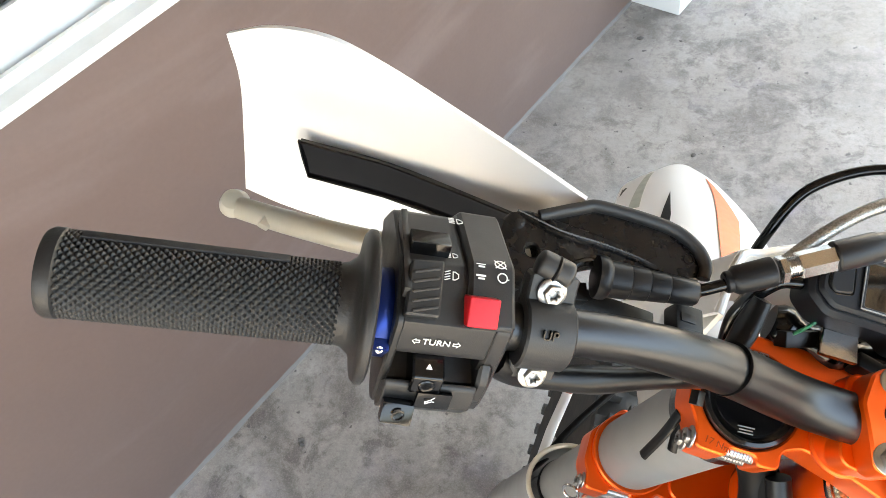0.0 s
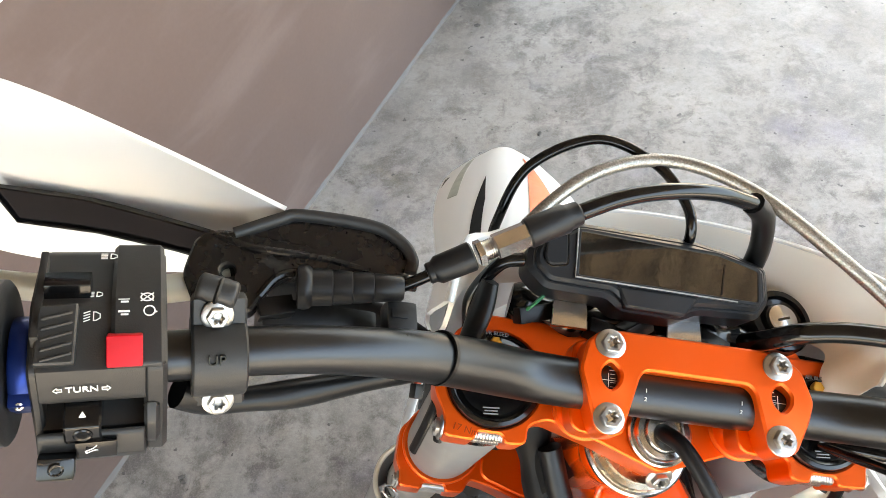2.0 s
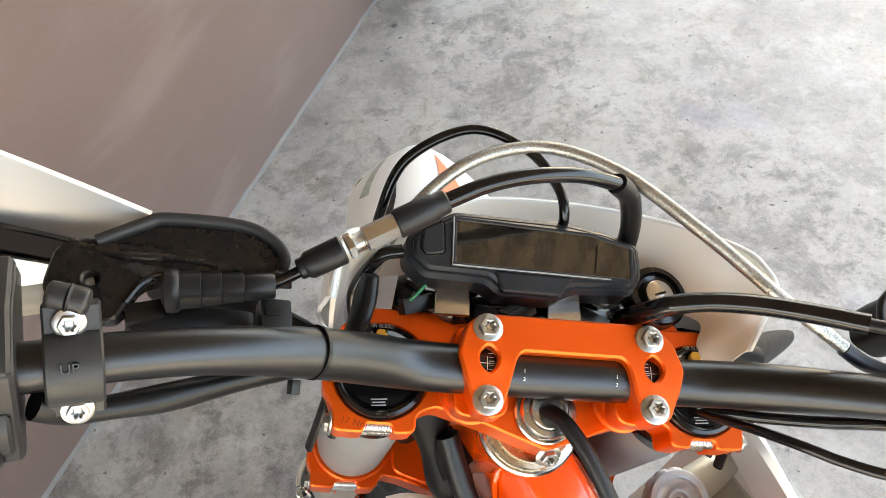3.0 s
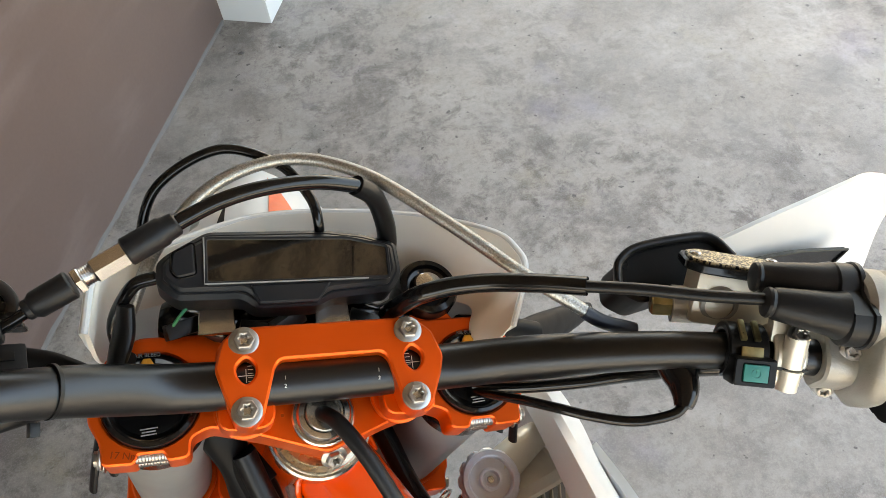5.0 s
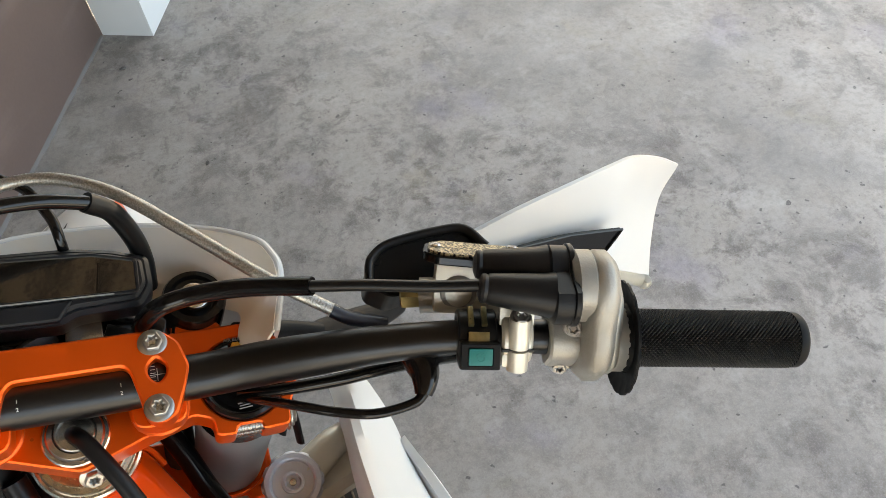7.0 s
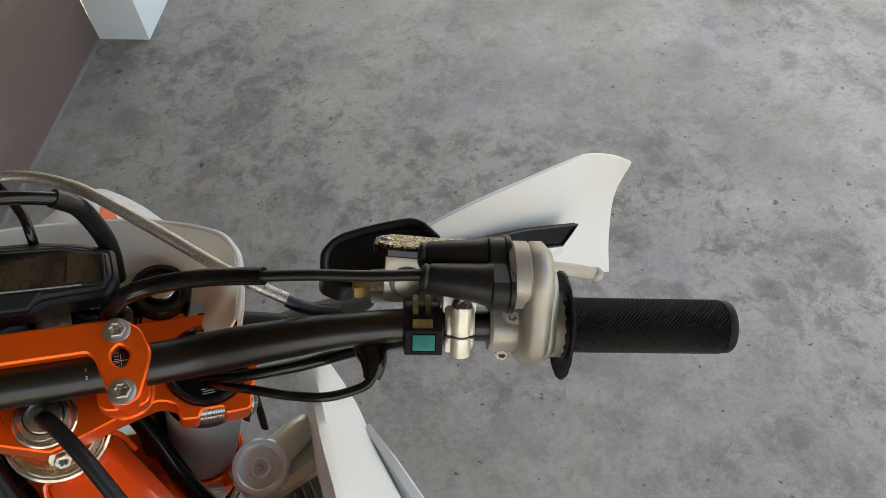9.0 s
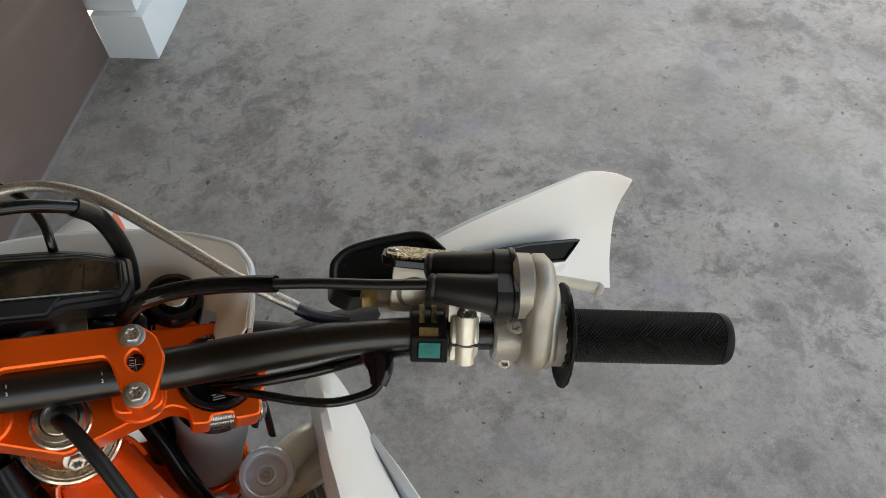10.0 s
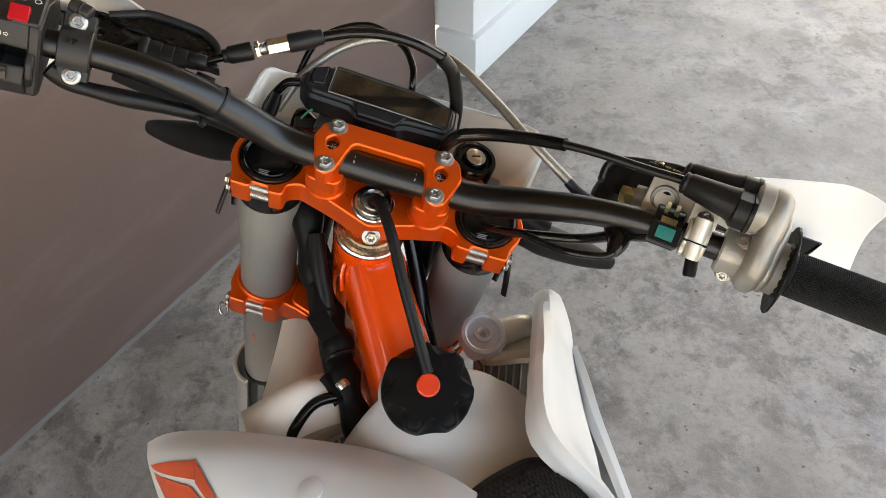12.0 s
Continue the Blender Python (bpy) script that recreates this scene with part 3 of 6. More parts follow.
def ring_icon(m, r, crossed):
    bm = bmesh.new()
    prism(circle(0, 0, r, n=16), -0.00015, 0.00015, [circle(0, 0, r * 0.78, n=16)], 0.00003, m, bm)
    if crossed:
        print_box(bm, m, 0, 0, r * 2.6, 0.0004, 45)
        print_box(bm, m, 0, 0, r * 2.6, 0.0004, -45)
    else:
        print_box(bm, m, r, -0.0006, 0.0012, 0.0004, 20)
    return bm


def arrow_icon(m, way):
    a = [(0, 0), (0.0016, 0.0017), (0.0016, 0.0008), (0.0034, 0.0008), (0.0034, -0.0008), (0.0016, -0.0008), (0.0016, -0.0017)]
    a = [(way * x, y) for x, y in a]
    return prism(a, -0.00015, 0.00015, [inset_loop(a, 0.0003)], 0.00003, m)


def build_switch_housing():
    upper = [(0.054, -0.026), (0.050, -0.004), (0.047, 0.001), (0.017, 0.0240), (-0.010, 0.0262)]
    lower = [(-0.0310, -0.012), (-0.0350, -0.023), (-0.028, -0.029), (0.02, -0.030)]
    solid = upper + [(-0.0175, 0.0130), (-0.0215, 0.0050)] + lower
    notched = upper + [(-0.0178, 0.0124), (-0.0188, 0.0095), (-0.006, 0.005), (-0.010, -0.006), (-0.0265, -0.0028), (-0.0285, -0.006)] + lower
    bm = prism(rounded(solid, 0.003, 3), 0.0105, 0.0195, chamfer=0.0018, m=ALONG_X)
    prism(rounded(notched, 0.0012, 2), -0.0270, 0.0115, chamfer=0.0004, m=ALONG_X, bm=bm)
    prism(rounded(solid, 0.003, 3), -0.0300, -0.0260, chamfer=0.0010, m=ALONG_X, bm=bm)
    sw = part("switch_housing", bm, SWITCH, bike, "black plastic switch housing for lights, engine stop and signals", LEFT)
    prof = [(0.0535, -0.012), (0.0505, 0.0035), (0.0180, 0.0278), (-0.0090, 0.0288), (-0.0105, 0.0262), (0.010, 0.020), (0.04, -0.008)]
    part("stop_switch_block", prism(rounded(prof, 0.002, 3), -0.0012, 0.0188, chamfer=0.0016, m=ALONG_X), SWITCH, sw, m=LEFT)
    red = part("stop_button", box((0.0130, 0.0122, 0.0100), (0.0040, -0.0028, 0.0277), pose(0, 0, 0, 22, 0, 0), 0.0011, 3), RED, sw, "bright red stop button", LEFT)
    part("button_dimple", lathe([(0.0022, 0), (0.0030, 0.0004), (0.0036, 0)], pose(0.0050, -0.0062, 0.0313, 22, 0, 0), 20), RED, red, m=LEFT)
    # light switch rockers on the slope
    part("rocker", box((0.0170, 0.0100, 0.0080), (-0.0172, 0.0258, 0.0200), pose(0, 0, 0, -37.5, 0, 0), 0.0010), BLACK_GLOSS, sw, "glossy black light rocker", LEFT)
    ribbed = part("rocker", prism(rounded([(-0.0262, 0.0150), (-0.0125, 0.0160), (-0.0135, -0.0080), (-0.0278, -0.0080)], 0.0015), 0.0235, 0.0305, chamfer=0.0008), SWITCH, sw, "ribbed black light rocker", LEFT)
    for k in range(5):
        part("rib", box((0.0112, 0.0013, 0.0014), (-0.0198, 0.0108 - 0.0040 * k, 0.0308), pose(0, 0, 0, 0, 0, 14), 0.0004, 1), SWITCH, ribbed, m=LEFT)
    part("rocker_frame", box((0.0030, 0.047, 0.0060), (-0.0272, 0.022, 0.0190), pose(0, 0, 0, -26, 0, 0), 0.001), SWITCH, sw, m=LEFT)
    slope = lambda x, y, dz=0.0: pose(x, y, 0.0240 - (y - 0.017) * 0.767 + dz, -37.5, 0, 0)
    part("sign", lamp_icon(slope(-0.0055, 0.0430, 0.0046) @ pose(0.0025, 0, 0, 0, 0, 0), 1.2), PRINT, sw, "white printed lamp sign", LEFT)
    part("sign", lamp_icon(slope(-0.0072, 0.0222, 0.0006), 1.0), PRINT, sw, "white printed lamp sign", LEFT)
    part("sign", lamp_icon(pose(-0.0080, 0.0118, 0.0250, -5, 0, 0), 1.15, 20), PRINT, sw, "white printed lamp sign", LEFT)
    part("sign", prism(circle(-0.0080, 0.0036, 0.0012, n=16), 0.0245, 0.0249, chamfer=0.0001), GREY_PRINT, sw, m=LEFT)
    flat = lambda x, y: pose(x, y, 0.0281 + (0.015 - y) * 0.04, -2, 0, 0)
    part("sign", ring_icon(flat(0.0120, 0.0185) @ pose(0, 0, -0.0006, -30, 0, 0), 0.0026, True), PRINT, sw, "white printed engine stop sign", LEFT)
    part("sign", ring_icon(flat(0.0128, 0.0125), 0.0023, False), PRINT, sw, "white printed engine run sign", LEFT)
    bm = bmesh.new()
    for k, y in enumerate((0.0178, 0.0125)):
        print_box(bm, flat(0.0035, y) @ pose(0, 0, -0.0006 if k == 0 else 0, -30 if k == 0 else 0, 0, 0), 0, 0, 0.0042, 0.0008)
        print_box(bm, flat(0.0037, y - 0.0013) @ pose(0, 0, 0, -15 if k == 0 else 0, 0, 0), 0, 0, 0.0028, 0.0007)
    part("sign", bm, PRINT, sw, "white printed marks that cannot be read", LEFT)
    # the band with the word, arrows, the slot and its buttons
    band = lambda x, d=-0.0016: pose(x, -0.0140 - 0.0004, 0.0192 + 0.0003, 60, 0, 0) @ pose(0, d, 0.0002)
    words("lettering", "TURN", 0.0044, PRINT, sw, LEFT @ band(-0.0114), label="white printed word")
    part("sign", arrow_icon(band(-0.0217), 1), PRINT, sw, "white printed arrow", LEFT)
    part("sign", arrow_icon(band(-0.0011), -1), PRINT, sw, "white printed arrow", LEFT)
    # Black panel added in the slot to stand in for its deep shade
    part("slot_shade", box((0.0365, 0.0020, 0.0150), (-0.0082, -0.0135, 0.0015), None, 0.0003), BLACK_SOFT, sw, m=LEFT)
    tb = part("turn_button", prism(rounded([(-0.008, 0.0070), (-0.0285, 0.0105), (-0.0335, 0.0020), (-0.030, -0.006), (-0.012, -0.006)], 0.0015), -0.0185, -0.0050, chamfer=0.0008, m=ALONG_X), BLACK_GLOSS, sw, "black turn signal button", LEFT)
    part("sign", prism([(-0.0016, -0.0012), (0.0016, -0.0012), (0, 0.0016)], 0, 0.0003, chamfer=0.00003, m=pose(-0.0117, -0.0238, 0.0097, 10, 0, 0)), PRINT, tb, "white printed triangle", LEFT)
    part("button_dimple", lathe([(0.0022, 0), (0.0030, 0.0004), (0.0036, 0)], pose(-0.0117, -0.0312, 0.0064, 62, 0, 0), 20), BLACK_GLOSS, tb, m=LEFT)
    # the ledge under the slot, with the horn button on it
    lip = part("ledge", prism(rounded([(-0.0285, 0.0030), (-0.0310, 0.0025), (-0.0375, -0.0070), (-0.0370, -0.0200), (-0.0260, -0.0200)], 0.0012, 2), -0.0285, 0.0110, chamfer=0.0006, m=ALONG_X), SWITCH, sw, m=LEFT)
    part("ledge_end", prism(rounded([(-0.0200, 0.0090), (-0.0280, 0.0040), (-0.0330, -0.0060), (-0.0320, -0.0220), (-0.0200, -0.0240)], 0.0015, 2), 0.0105, 0.0165, chamfer=0.0014, m=ALONG_X), SWITCH, lip, m=LEFT)
    hb = part("horn_button", box((0.0135, 0.0095, 0.0070), (-0.0215, -0.0405, -0.0045), pose(0, 0, 0, 32, 0, -4), 0.0012), BLACK_GLOSS, sw, "black horn button", LEFT)
    part("button_dimple", lathe([(0.0018, 0), (0.0024, 0.0004), (0.0030, 0)], pose(-0.0215, -0.0424, -0.0013, 32, 0, 0), 20), BLACK_GLOSS, hb, m=LEFT)
    part("horn_plate", box((0.0150, 0.0090, 0.0024), (-0.0070, -0.0352, -0.0005), pose(0, 0, 0, 57, 0, 0), 0.0006), BLACK_GLOSS, sw, m=LEFT)
    bm = bmesh.new()
    hm = pose(-0.0085, -0.0360, 0.0010, 57, 0, 20)
    horn = [(-0.0026, 0.0008), (0.0005, 0.0008), (0.0028, 0.0020), (0.0028, -0.0020), (0.0005, -0.0008), (-0.0026, -0.0008)]
    prism(horn, 0, 0.0003, [inset_loop(horn, 0.0004)], chamfer=0.00003, m=hm, bm=bm)
    part("sign", bm, PRINT, hb, "white printed horn sign", LEFT)
    return sw


def build_left_side():
    gl = grip(bike, LEFT @ pose(-0.0405, 0, 0.0055, 0, -2.0, 0), -1, 0.123, 0.0033, 0.0325, 0.002, "dark grey rubber grip with diamond pattern")
    part("grip_strip", box((0.078, 0.0050, 0.0012), (-0.112, 0.0128, 0.0150), pose(0, 0, 0, -42, -2, 0), 0.0005), RUBBER, gl, m=LEFT)
    ring = part("lock_ring", lathe([(0.0125, -0.0075), (0.0185, -0.0075), (0.0192, -0.0065), (0.0192, 0.0), (0.0185, 0.001), (0.0125, 0.001)], TURN_X @ pose(0, 0, -0.030), 40), BLUE, bike, "blue anodised lock ring beside the grip", LEFT)
    part("ring_lug", box((0.008, 0.006, 0.010), (-0.0335, -0.0165, 0.0075), None, 0.001), BLUE, ring, m=LEFT)
    part("ring_screw", lathe([(0.0016, 0), (0.0016, 0.0012), (0.0008, 0.0014), (0, 0.0006)], axis_pose((-0.0335, -0.0185, 0.0110), (0, -0.6, 0.8)), 14), STEEL, ring, m=LEFT)
    build_switch_housing()


def cable(name, points, r, mat, parent, label="", m=FORE, segs=12, n=10):
    return part(name, sweep(points, r, segs, n), mat, parent, label, m, 70)


def braided(points, r, m=FORE):
    """A braided steel hose: the strands stand proud of the tube."""
    bm = bmesh.new()
    pts = catmull(points, 70)
    normal, rings, s, last = None, [], 0.0, None
    for i, p in enumerate(pts):
        s += (p - last).length if last else 0
        last = p
        tan = (pts[min(i + 1, len(pts) - 1)] - pts[max(i - 1, 0)]).normalized()
        normal = tan.orthogonal().normalized() if normal is None else (normal - tan * normal.dot(tan)).normalized()
        side = tan.cross(normal)
        ring = []
        for k in range(24):
            a = 2 * math.pi * k / 24
            rr = r * (1 + 0.075 * math.sin(6 * a + s * 1500) * math.sin(6 * a - s * 1500))
            ring.append(bm.verts.new(p + rr * (math.cos(a) * normal + math.sin(a) * side)))
        rings.append(ring)
    for a, b in zip(rings, rings[1:]):
        for k in range(24):
            bm.faces.new((a[k], a[(k + 1) % 24], b[(k + 1) % 24], b[k]))
    return part("brake_hose", bm, BRAID, bike, "braided steel brake hose", m, 80)


def build_clutch():
    """The clamp, perch, lever, boot and adjuster on the left of the bar."""
    s, n = Vector((0, 0.773, 0.635)), Vector((0, -0.635, 0.773))
    across = Matrix(((0, 0, 1, 0.0405), (s.y, n.y, 0, 0), (s.z, n.z, 0, 0), (0, 0, 0, 1)))      # prism (a, b) across the bar, z along it
    arc = [(0.0178 * math.cos(t), 0.0178 * math.sin(t)) for t in (math.pi * k / 16 for k in range(3, 14))]
    outline = [(0.0275, -0.004), (0.0275, 0.0035), (0.0165, 0.0045)] + arc + [(-0.0150, 0.0045), (-0.0225, 0.0035), (-0.0225, -0.004)]
    perch = part("clutch_perch", prism(outline, -0.0115, 0.0115, chamfer=0.0010, m=across), SWITCH, bike, "black clutch lever clamp and perch", LEFT)
    part("clamp_half", prism([(0.0275, -0.0048)] + [(0.0175 * math.cos(t), -0.0175 * math.sin(t) - 0.001) for t in (math.pi * k / 14 for k in range(2, 13))] + [(-0.0225, -0.0048)], -0.0115, 0.0115, chamfer=0.001, m=across), SWITCH, perch, m=LEFT)
    flange_bolt(perch, tuple(s * 0.0208 + n * 0.0045 + Vector((0.0395, 0, 0))), n, 0.0048, m=LEFT)
    flange_bolt(perch, tuple(s * -0.0195 + n * 0.0048 + Vector((0.0405, 0, 0))), n, 0.0048, m=LEFT)
    up = Matrix(((1, 0, 0, 0.0388), (0, s.y, n.y, n.y * 0.0176 + s.y * 0.0058), (0, s.z, n.z, n.z * 0.0174 + s.z * 0.0058), (0, 0, 0, 1)))
    words("lettering", "UP", 0.0062, BLACK_GLOSS, perch, LEFT @ up, 0.0009, "moulded black word")
    part("arrow_mark", prism([(-0.0018, -0.0012), (0.0018, -0.0012), (0, 0.0018)], 0, 0.0005, chamfer=0.0001, m=up @ pose(0, -0.0082, -0.0016, 20, 0, 0)), BLACK_GLOSS, perch, m=LEFT)
    part("hinge_boss", sweep([tuple(s * 0.0300 + n * 0.001 + Vector((x, 0.35 * (0.0405 - x), 0))) for x in (0.0315, 0.034, 0.040, 0.0455, 0.048)], lambda f: 0.0062 - 0.0025 * abs(2 * f - 1) ** 6, 20, 4), SWITCH, perch, m=LEFT)
    part("hinge_collar", lathe([(0.0062, -0.001), (0.0068, 0), (0.0062, 0.001)], axis_pose(tuple(s * 0.0300 + n * 0.001 + Vector((0.040, 0, 0))), (0.94, -0.33, 0)), 24), BLACK, perch, m=LEFT)
    plate = [(-0.278, 0.016), (-0.276, 0.036), (-0.266, 0.043), (-0.219, 0.044), (-0.163, 0.038), (-0.160, 0.033), (-0.219, 0.030), (-0.236, 0.020), (-0.243, 0.002), (-0.268, -0.001)]
    part("bracket_back", box((0.024, 0.024, 0.0025), (-0.2560, 0.0235, 0.0135), pose(0, 0, 0, 0, 9, 0), 0.0005), BLACK_SOFT, perch)
    # Black disc added to give the bracket hole its dark, shaded inside
    part("hole_shade", lathe([(0.0037, 0.0150), (0.0037, 0.0175), (0, 0.0175)], pose(-0.2573, 0.0221, 0), 20), BLACK_SOFT, perch)
    part("lever_bracket", prism(rounded(plate, 0.004), 0.012, 0.0235, [circle(-0.2573, 0.0221, 0.0034)], 0.0012, lift=lambda x, y: -0.16 * (x + 0.25)), DUSTY, perch)
    part("rib", sweep([(-0.270, 0.040, 0.025), (-0.245, 0.036, 0.024), (-0.215, 0.038, 0.0175), (-0.165, 0.036, 0.0085)], 0.0020, 10), DUSTY, perch)
    part("rib", sweep([(-0.240, 0.012, 0.0215), (-0.232, 0.024, 0.021), (-0.216, 0.0295, 0.0165), (-0.165, 0.034, 0.0085)], 0.0024, 10), DUSTY, perch)
    part("pivot_bolt", lathe([(0.0058, -0.002), (0.0054, 0.0002), (0.0042, 0.0008), (0, 0.0008)], pose(-0.2690, 0.0345, 0.0258, 0, 9, 0), 24), DUSTY, perch)
    part("lower_body", box((0.064, 0.018, 0.018), (-0.212, 0.010, -0.008), pose(0, 0, 0, 0, 22, 6), 0.004), BLACK, perch)
    part("sensor_switch", box((0.018, 0.010, 0.010), (-0.2325, 0.0095, 0.0120), pose(0, 0, 0, 0, 15, 20), 0.001), BLACK, perch)
    part("cable_clip", box((0.017, 0.017, 0.012), (-0.1685, 0.0150, 0.0035), pose(0, 0, 0, -8, 18, 6), 0.0025), BOOT, perch)
    part("clip_slot", box((0.009, 0.005, 0.0012), (-0.1685, 0.0165, 0.0098), pose(0, 0, 0, -8, 18, 6), 0.0004), BLACK, perch)

    a = axis_pose((-0.222, 0.0200, 0.0200), (0.0535, 0.0085, -0.0035))
    prof = [(0.0080, -0.001), (0.0112, 0.0), (0.0116, 0.003), (0.0112, 0.0055), (0.0098, 0.007), (0.0094, 0.017), (0.0087, 0.0175), (0.0090, 0.0185), (0.0086, 0.027), (0.0080, 0.0275), (0.0083, 0.0285), (0.0078, 0.038), (0.0072, 0.0385), (0.0075, 0.0395), (0.0070, 0.0525), (0.0060, 0.054), (0, 0.054)]
    part("rubber_boot", lathe(prof, a, 36), BOOT, perch, "dark rubber cable boot")
    cable("cable", [(-0.172, 0.0275, 0.0170), (-0.164, 0.0315, 0.0200), (-0.155, 0.0365, 0.0230)], 0.0032, BLACK_GLOSS, perch)

    lever = part("clutch_lever", sweep([(-0.258, 0.020, 0.012), (-0.300, 0.004, 0.026), (-0.342, -0.001, 0.0280), (-0.385, 0.003, 0.011), (-0.418, 0.0085, -0.005)], lambda f: 0.0078 - 0.0012 * f, 16, 10, flat=0.75), LEVER, bike, "clutch lever under a clear plastic cover")
    part("lever_core", sweep([(-0.258, 0.020, 0.012), (-0.300, 0.004, 0.026), (-0.342, -0.001, 0.0280), (-0.385, 0.003, 0.011), (-0.412, 0.0075, -0.003)], lambda f: 0.0056 - 0.0012 * f, 14, 10, flat=0.7), CAST, lever, "dull metal lever inside the cover")
    part("lever_ball", lathe([(0, -0.0085), (0.006, -0.0065), (0.0088, 0), (0.006, 0.0065), (0, 0.0085)], pose(-0.4215, 0.0105, -0.0065), 24), LEVER, lever)
    part("lever_clip", box((0.006, 0.012, 0.010), (-0.397, 0.004, 0.0055), pose(0, 0, 0, 0, 24, -8), 0.0015), LEVER, lever)

    # cable adjuster
    p0, p1 = Vector((-0.1575, 0.0360, 0.0225)), Vector((-0.0835, 0.0765, 0.0370))
    w = p1 - p0
    at = lambda f: axis_pose(p0 + w * f, w)
    adj = part("cable_adjuster", lathe([(0.0050, 0), (0.0058, 0.001), (0.0058, 0.0035), (0.0076, 0.006), (0.0080, 0.025), (0.0070, 0.026), (0, 0.026)], at(0.0), 28), BOOT, bike, "clutch cable adjuster with black sleeves and bright hexagon")
    part("lock_nut", lathe([(0.0066, 0), (0.0074, 0.0006), (0.0074, 0.0036), (0.0066, 0.0042)], at(0.325), 6), STEEL, adj, angle=20)
    bm = lathe([(0.0052, 0)] + [(0.0052 + 0.0005 * (k % 2), 0.0006 * k) for k in range(1, 14)], at(0.36), 24)
    part("thread", bm, STEEL, adj)
    part("hexagon", lathe([(0.0066, 0), (0.0072, 0.0008), (0.0072, 0.0185), (0.0066, 0.0195)], at(0.445), 6), STEEL, adj, angle=20)
    part("sleeve", lathe([(0.0074, 0), (0.0082, 0.001), (0.0082, 0.022), (0.0072, 0.0235), (0.0066, 0.030), (0.0056, 0.031), (0, 0.031)], at(0.66), 28), BOOT, adj)
    cable("clutch_cable", [tuple(p1), (-0.060, 0.088, 0.0405), (-0.0350, 0.0955, 0.0420), (-0.005, 0.102, 0.0365), (0.022, 0.1045, 0.0265)], 0.0047, BLACK_GLOSS, bike, "black clutch cable")
    cable("cable_sleeve", [(0.0205, 0.1045, 0.0275), (0.034, 0.1035, 0.014), (0.0440, 0.097, -0.008), (0.0490, 0.090, -0.030), (0.050, 0.080, -0.055)], 0.0066, BLACK, bike, "black rubber sleeve on the clutch cable")
    cable("speed_cable", [(-0.112, 0.088, -0.085), (-0.111, 0.108, -0.055), (-0.098, 0.136, -0.028), (-0.0589, 0.1545, -0.0128), (-0.022, 0.142, -0.0100), (-0.004, 0.116, -0.0060), (0.0015, 0.0985, -0.0120), (0.003, 0.088, -0.035)], 0.0034, BLACK_GLOSS, bike, "thin black cable looped ahead of the dash")
    cable("wiring_loom", [(-0.262, -0.044, 0.048), (-0.248, -0.0440, 0.036), (-0.228, -0.0385, 0.028), (-0.208, -0.0315, 0.020), (-0.182, -0.0200, 0.008), (-0.155, -0.0080, -0.006), (-0.128, 0.006, -0.032), (-0.118, 0.030, -0.055)], lambda f: 0.0066 + 0.0009 * math.sin(f * 17 + 1) * (1 - f), BLACK, bike, "black taped wiring loom under the bar")


def guard(rows, inset, bracket, z0, z1, mirror, label):
    shield = part("hand_guard", sheet(smooth_rows(rows, 5), -0.0032 * mirror), WHITE, bike, label)
    part("black_insert", sheet(smooth_rows(inset, 4), -0.003 * mirror), BLACK_GLOSS, shield, "black plastic insert")
    edge = list(inset[0]) + [tuple((Vector(inset[0][-1]) + Vector(inset[1][-1])) / 2)] + list(inset[1])[::-1]
    part("insert_rim", sweep([Vector(q) + Vector((0, -0.0004, 0.0010)) for q in edge], 0.0013, 8, 1), BLACK_GLOSS, shield)
    br = part("guard_bracket", prism(rounded(bracket, 0.005), z0, z1, chamfer=0.0012, lift=lambda x, y: 0.10 * (abs(x) - 0.2)), DUSTY if mirror > 0 else BLACK_SOFT, shield, "black plastic guard bracket")
    rim = [(x, y, z1 + 0.10 * (abs(x) - 0.2)) for x, y in bracket]
    part("rim", sweep([(x, y, z + 0.002) for x, y, z in rim[:7]], 0.0036, 12, 5, flat=0.75), SWITCH if mirror > 0 else BLACK, br)
    e = min(bracket, key=lambda q: abs(q[0]))
    sx = 1 if e[0] > 0 else -1
    part("bracket_hole", lathe([(0.0034, 0), (0.0030, 0.0010), (0.0024, 0.0010), (0.0021, -0.004), (0, -0.004)], pose(e[0] + sx * 0.009, 0.0475, z1 + 0.10 * (abs(e[0]) - 0.195)), 20), BLACK_SOFT, br)
    return shield


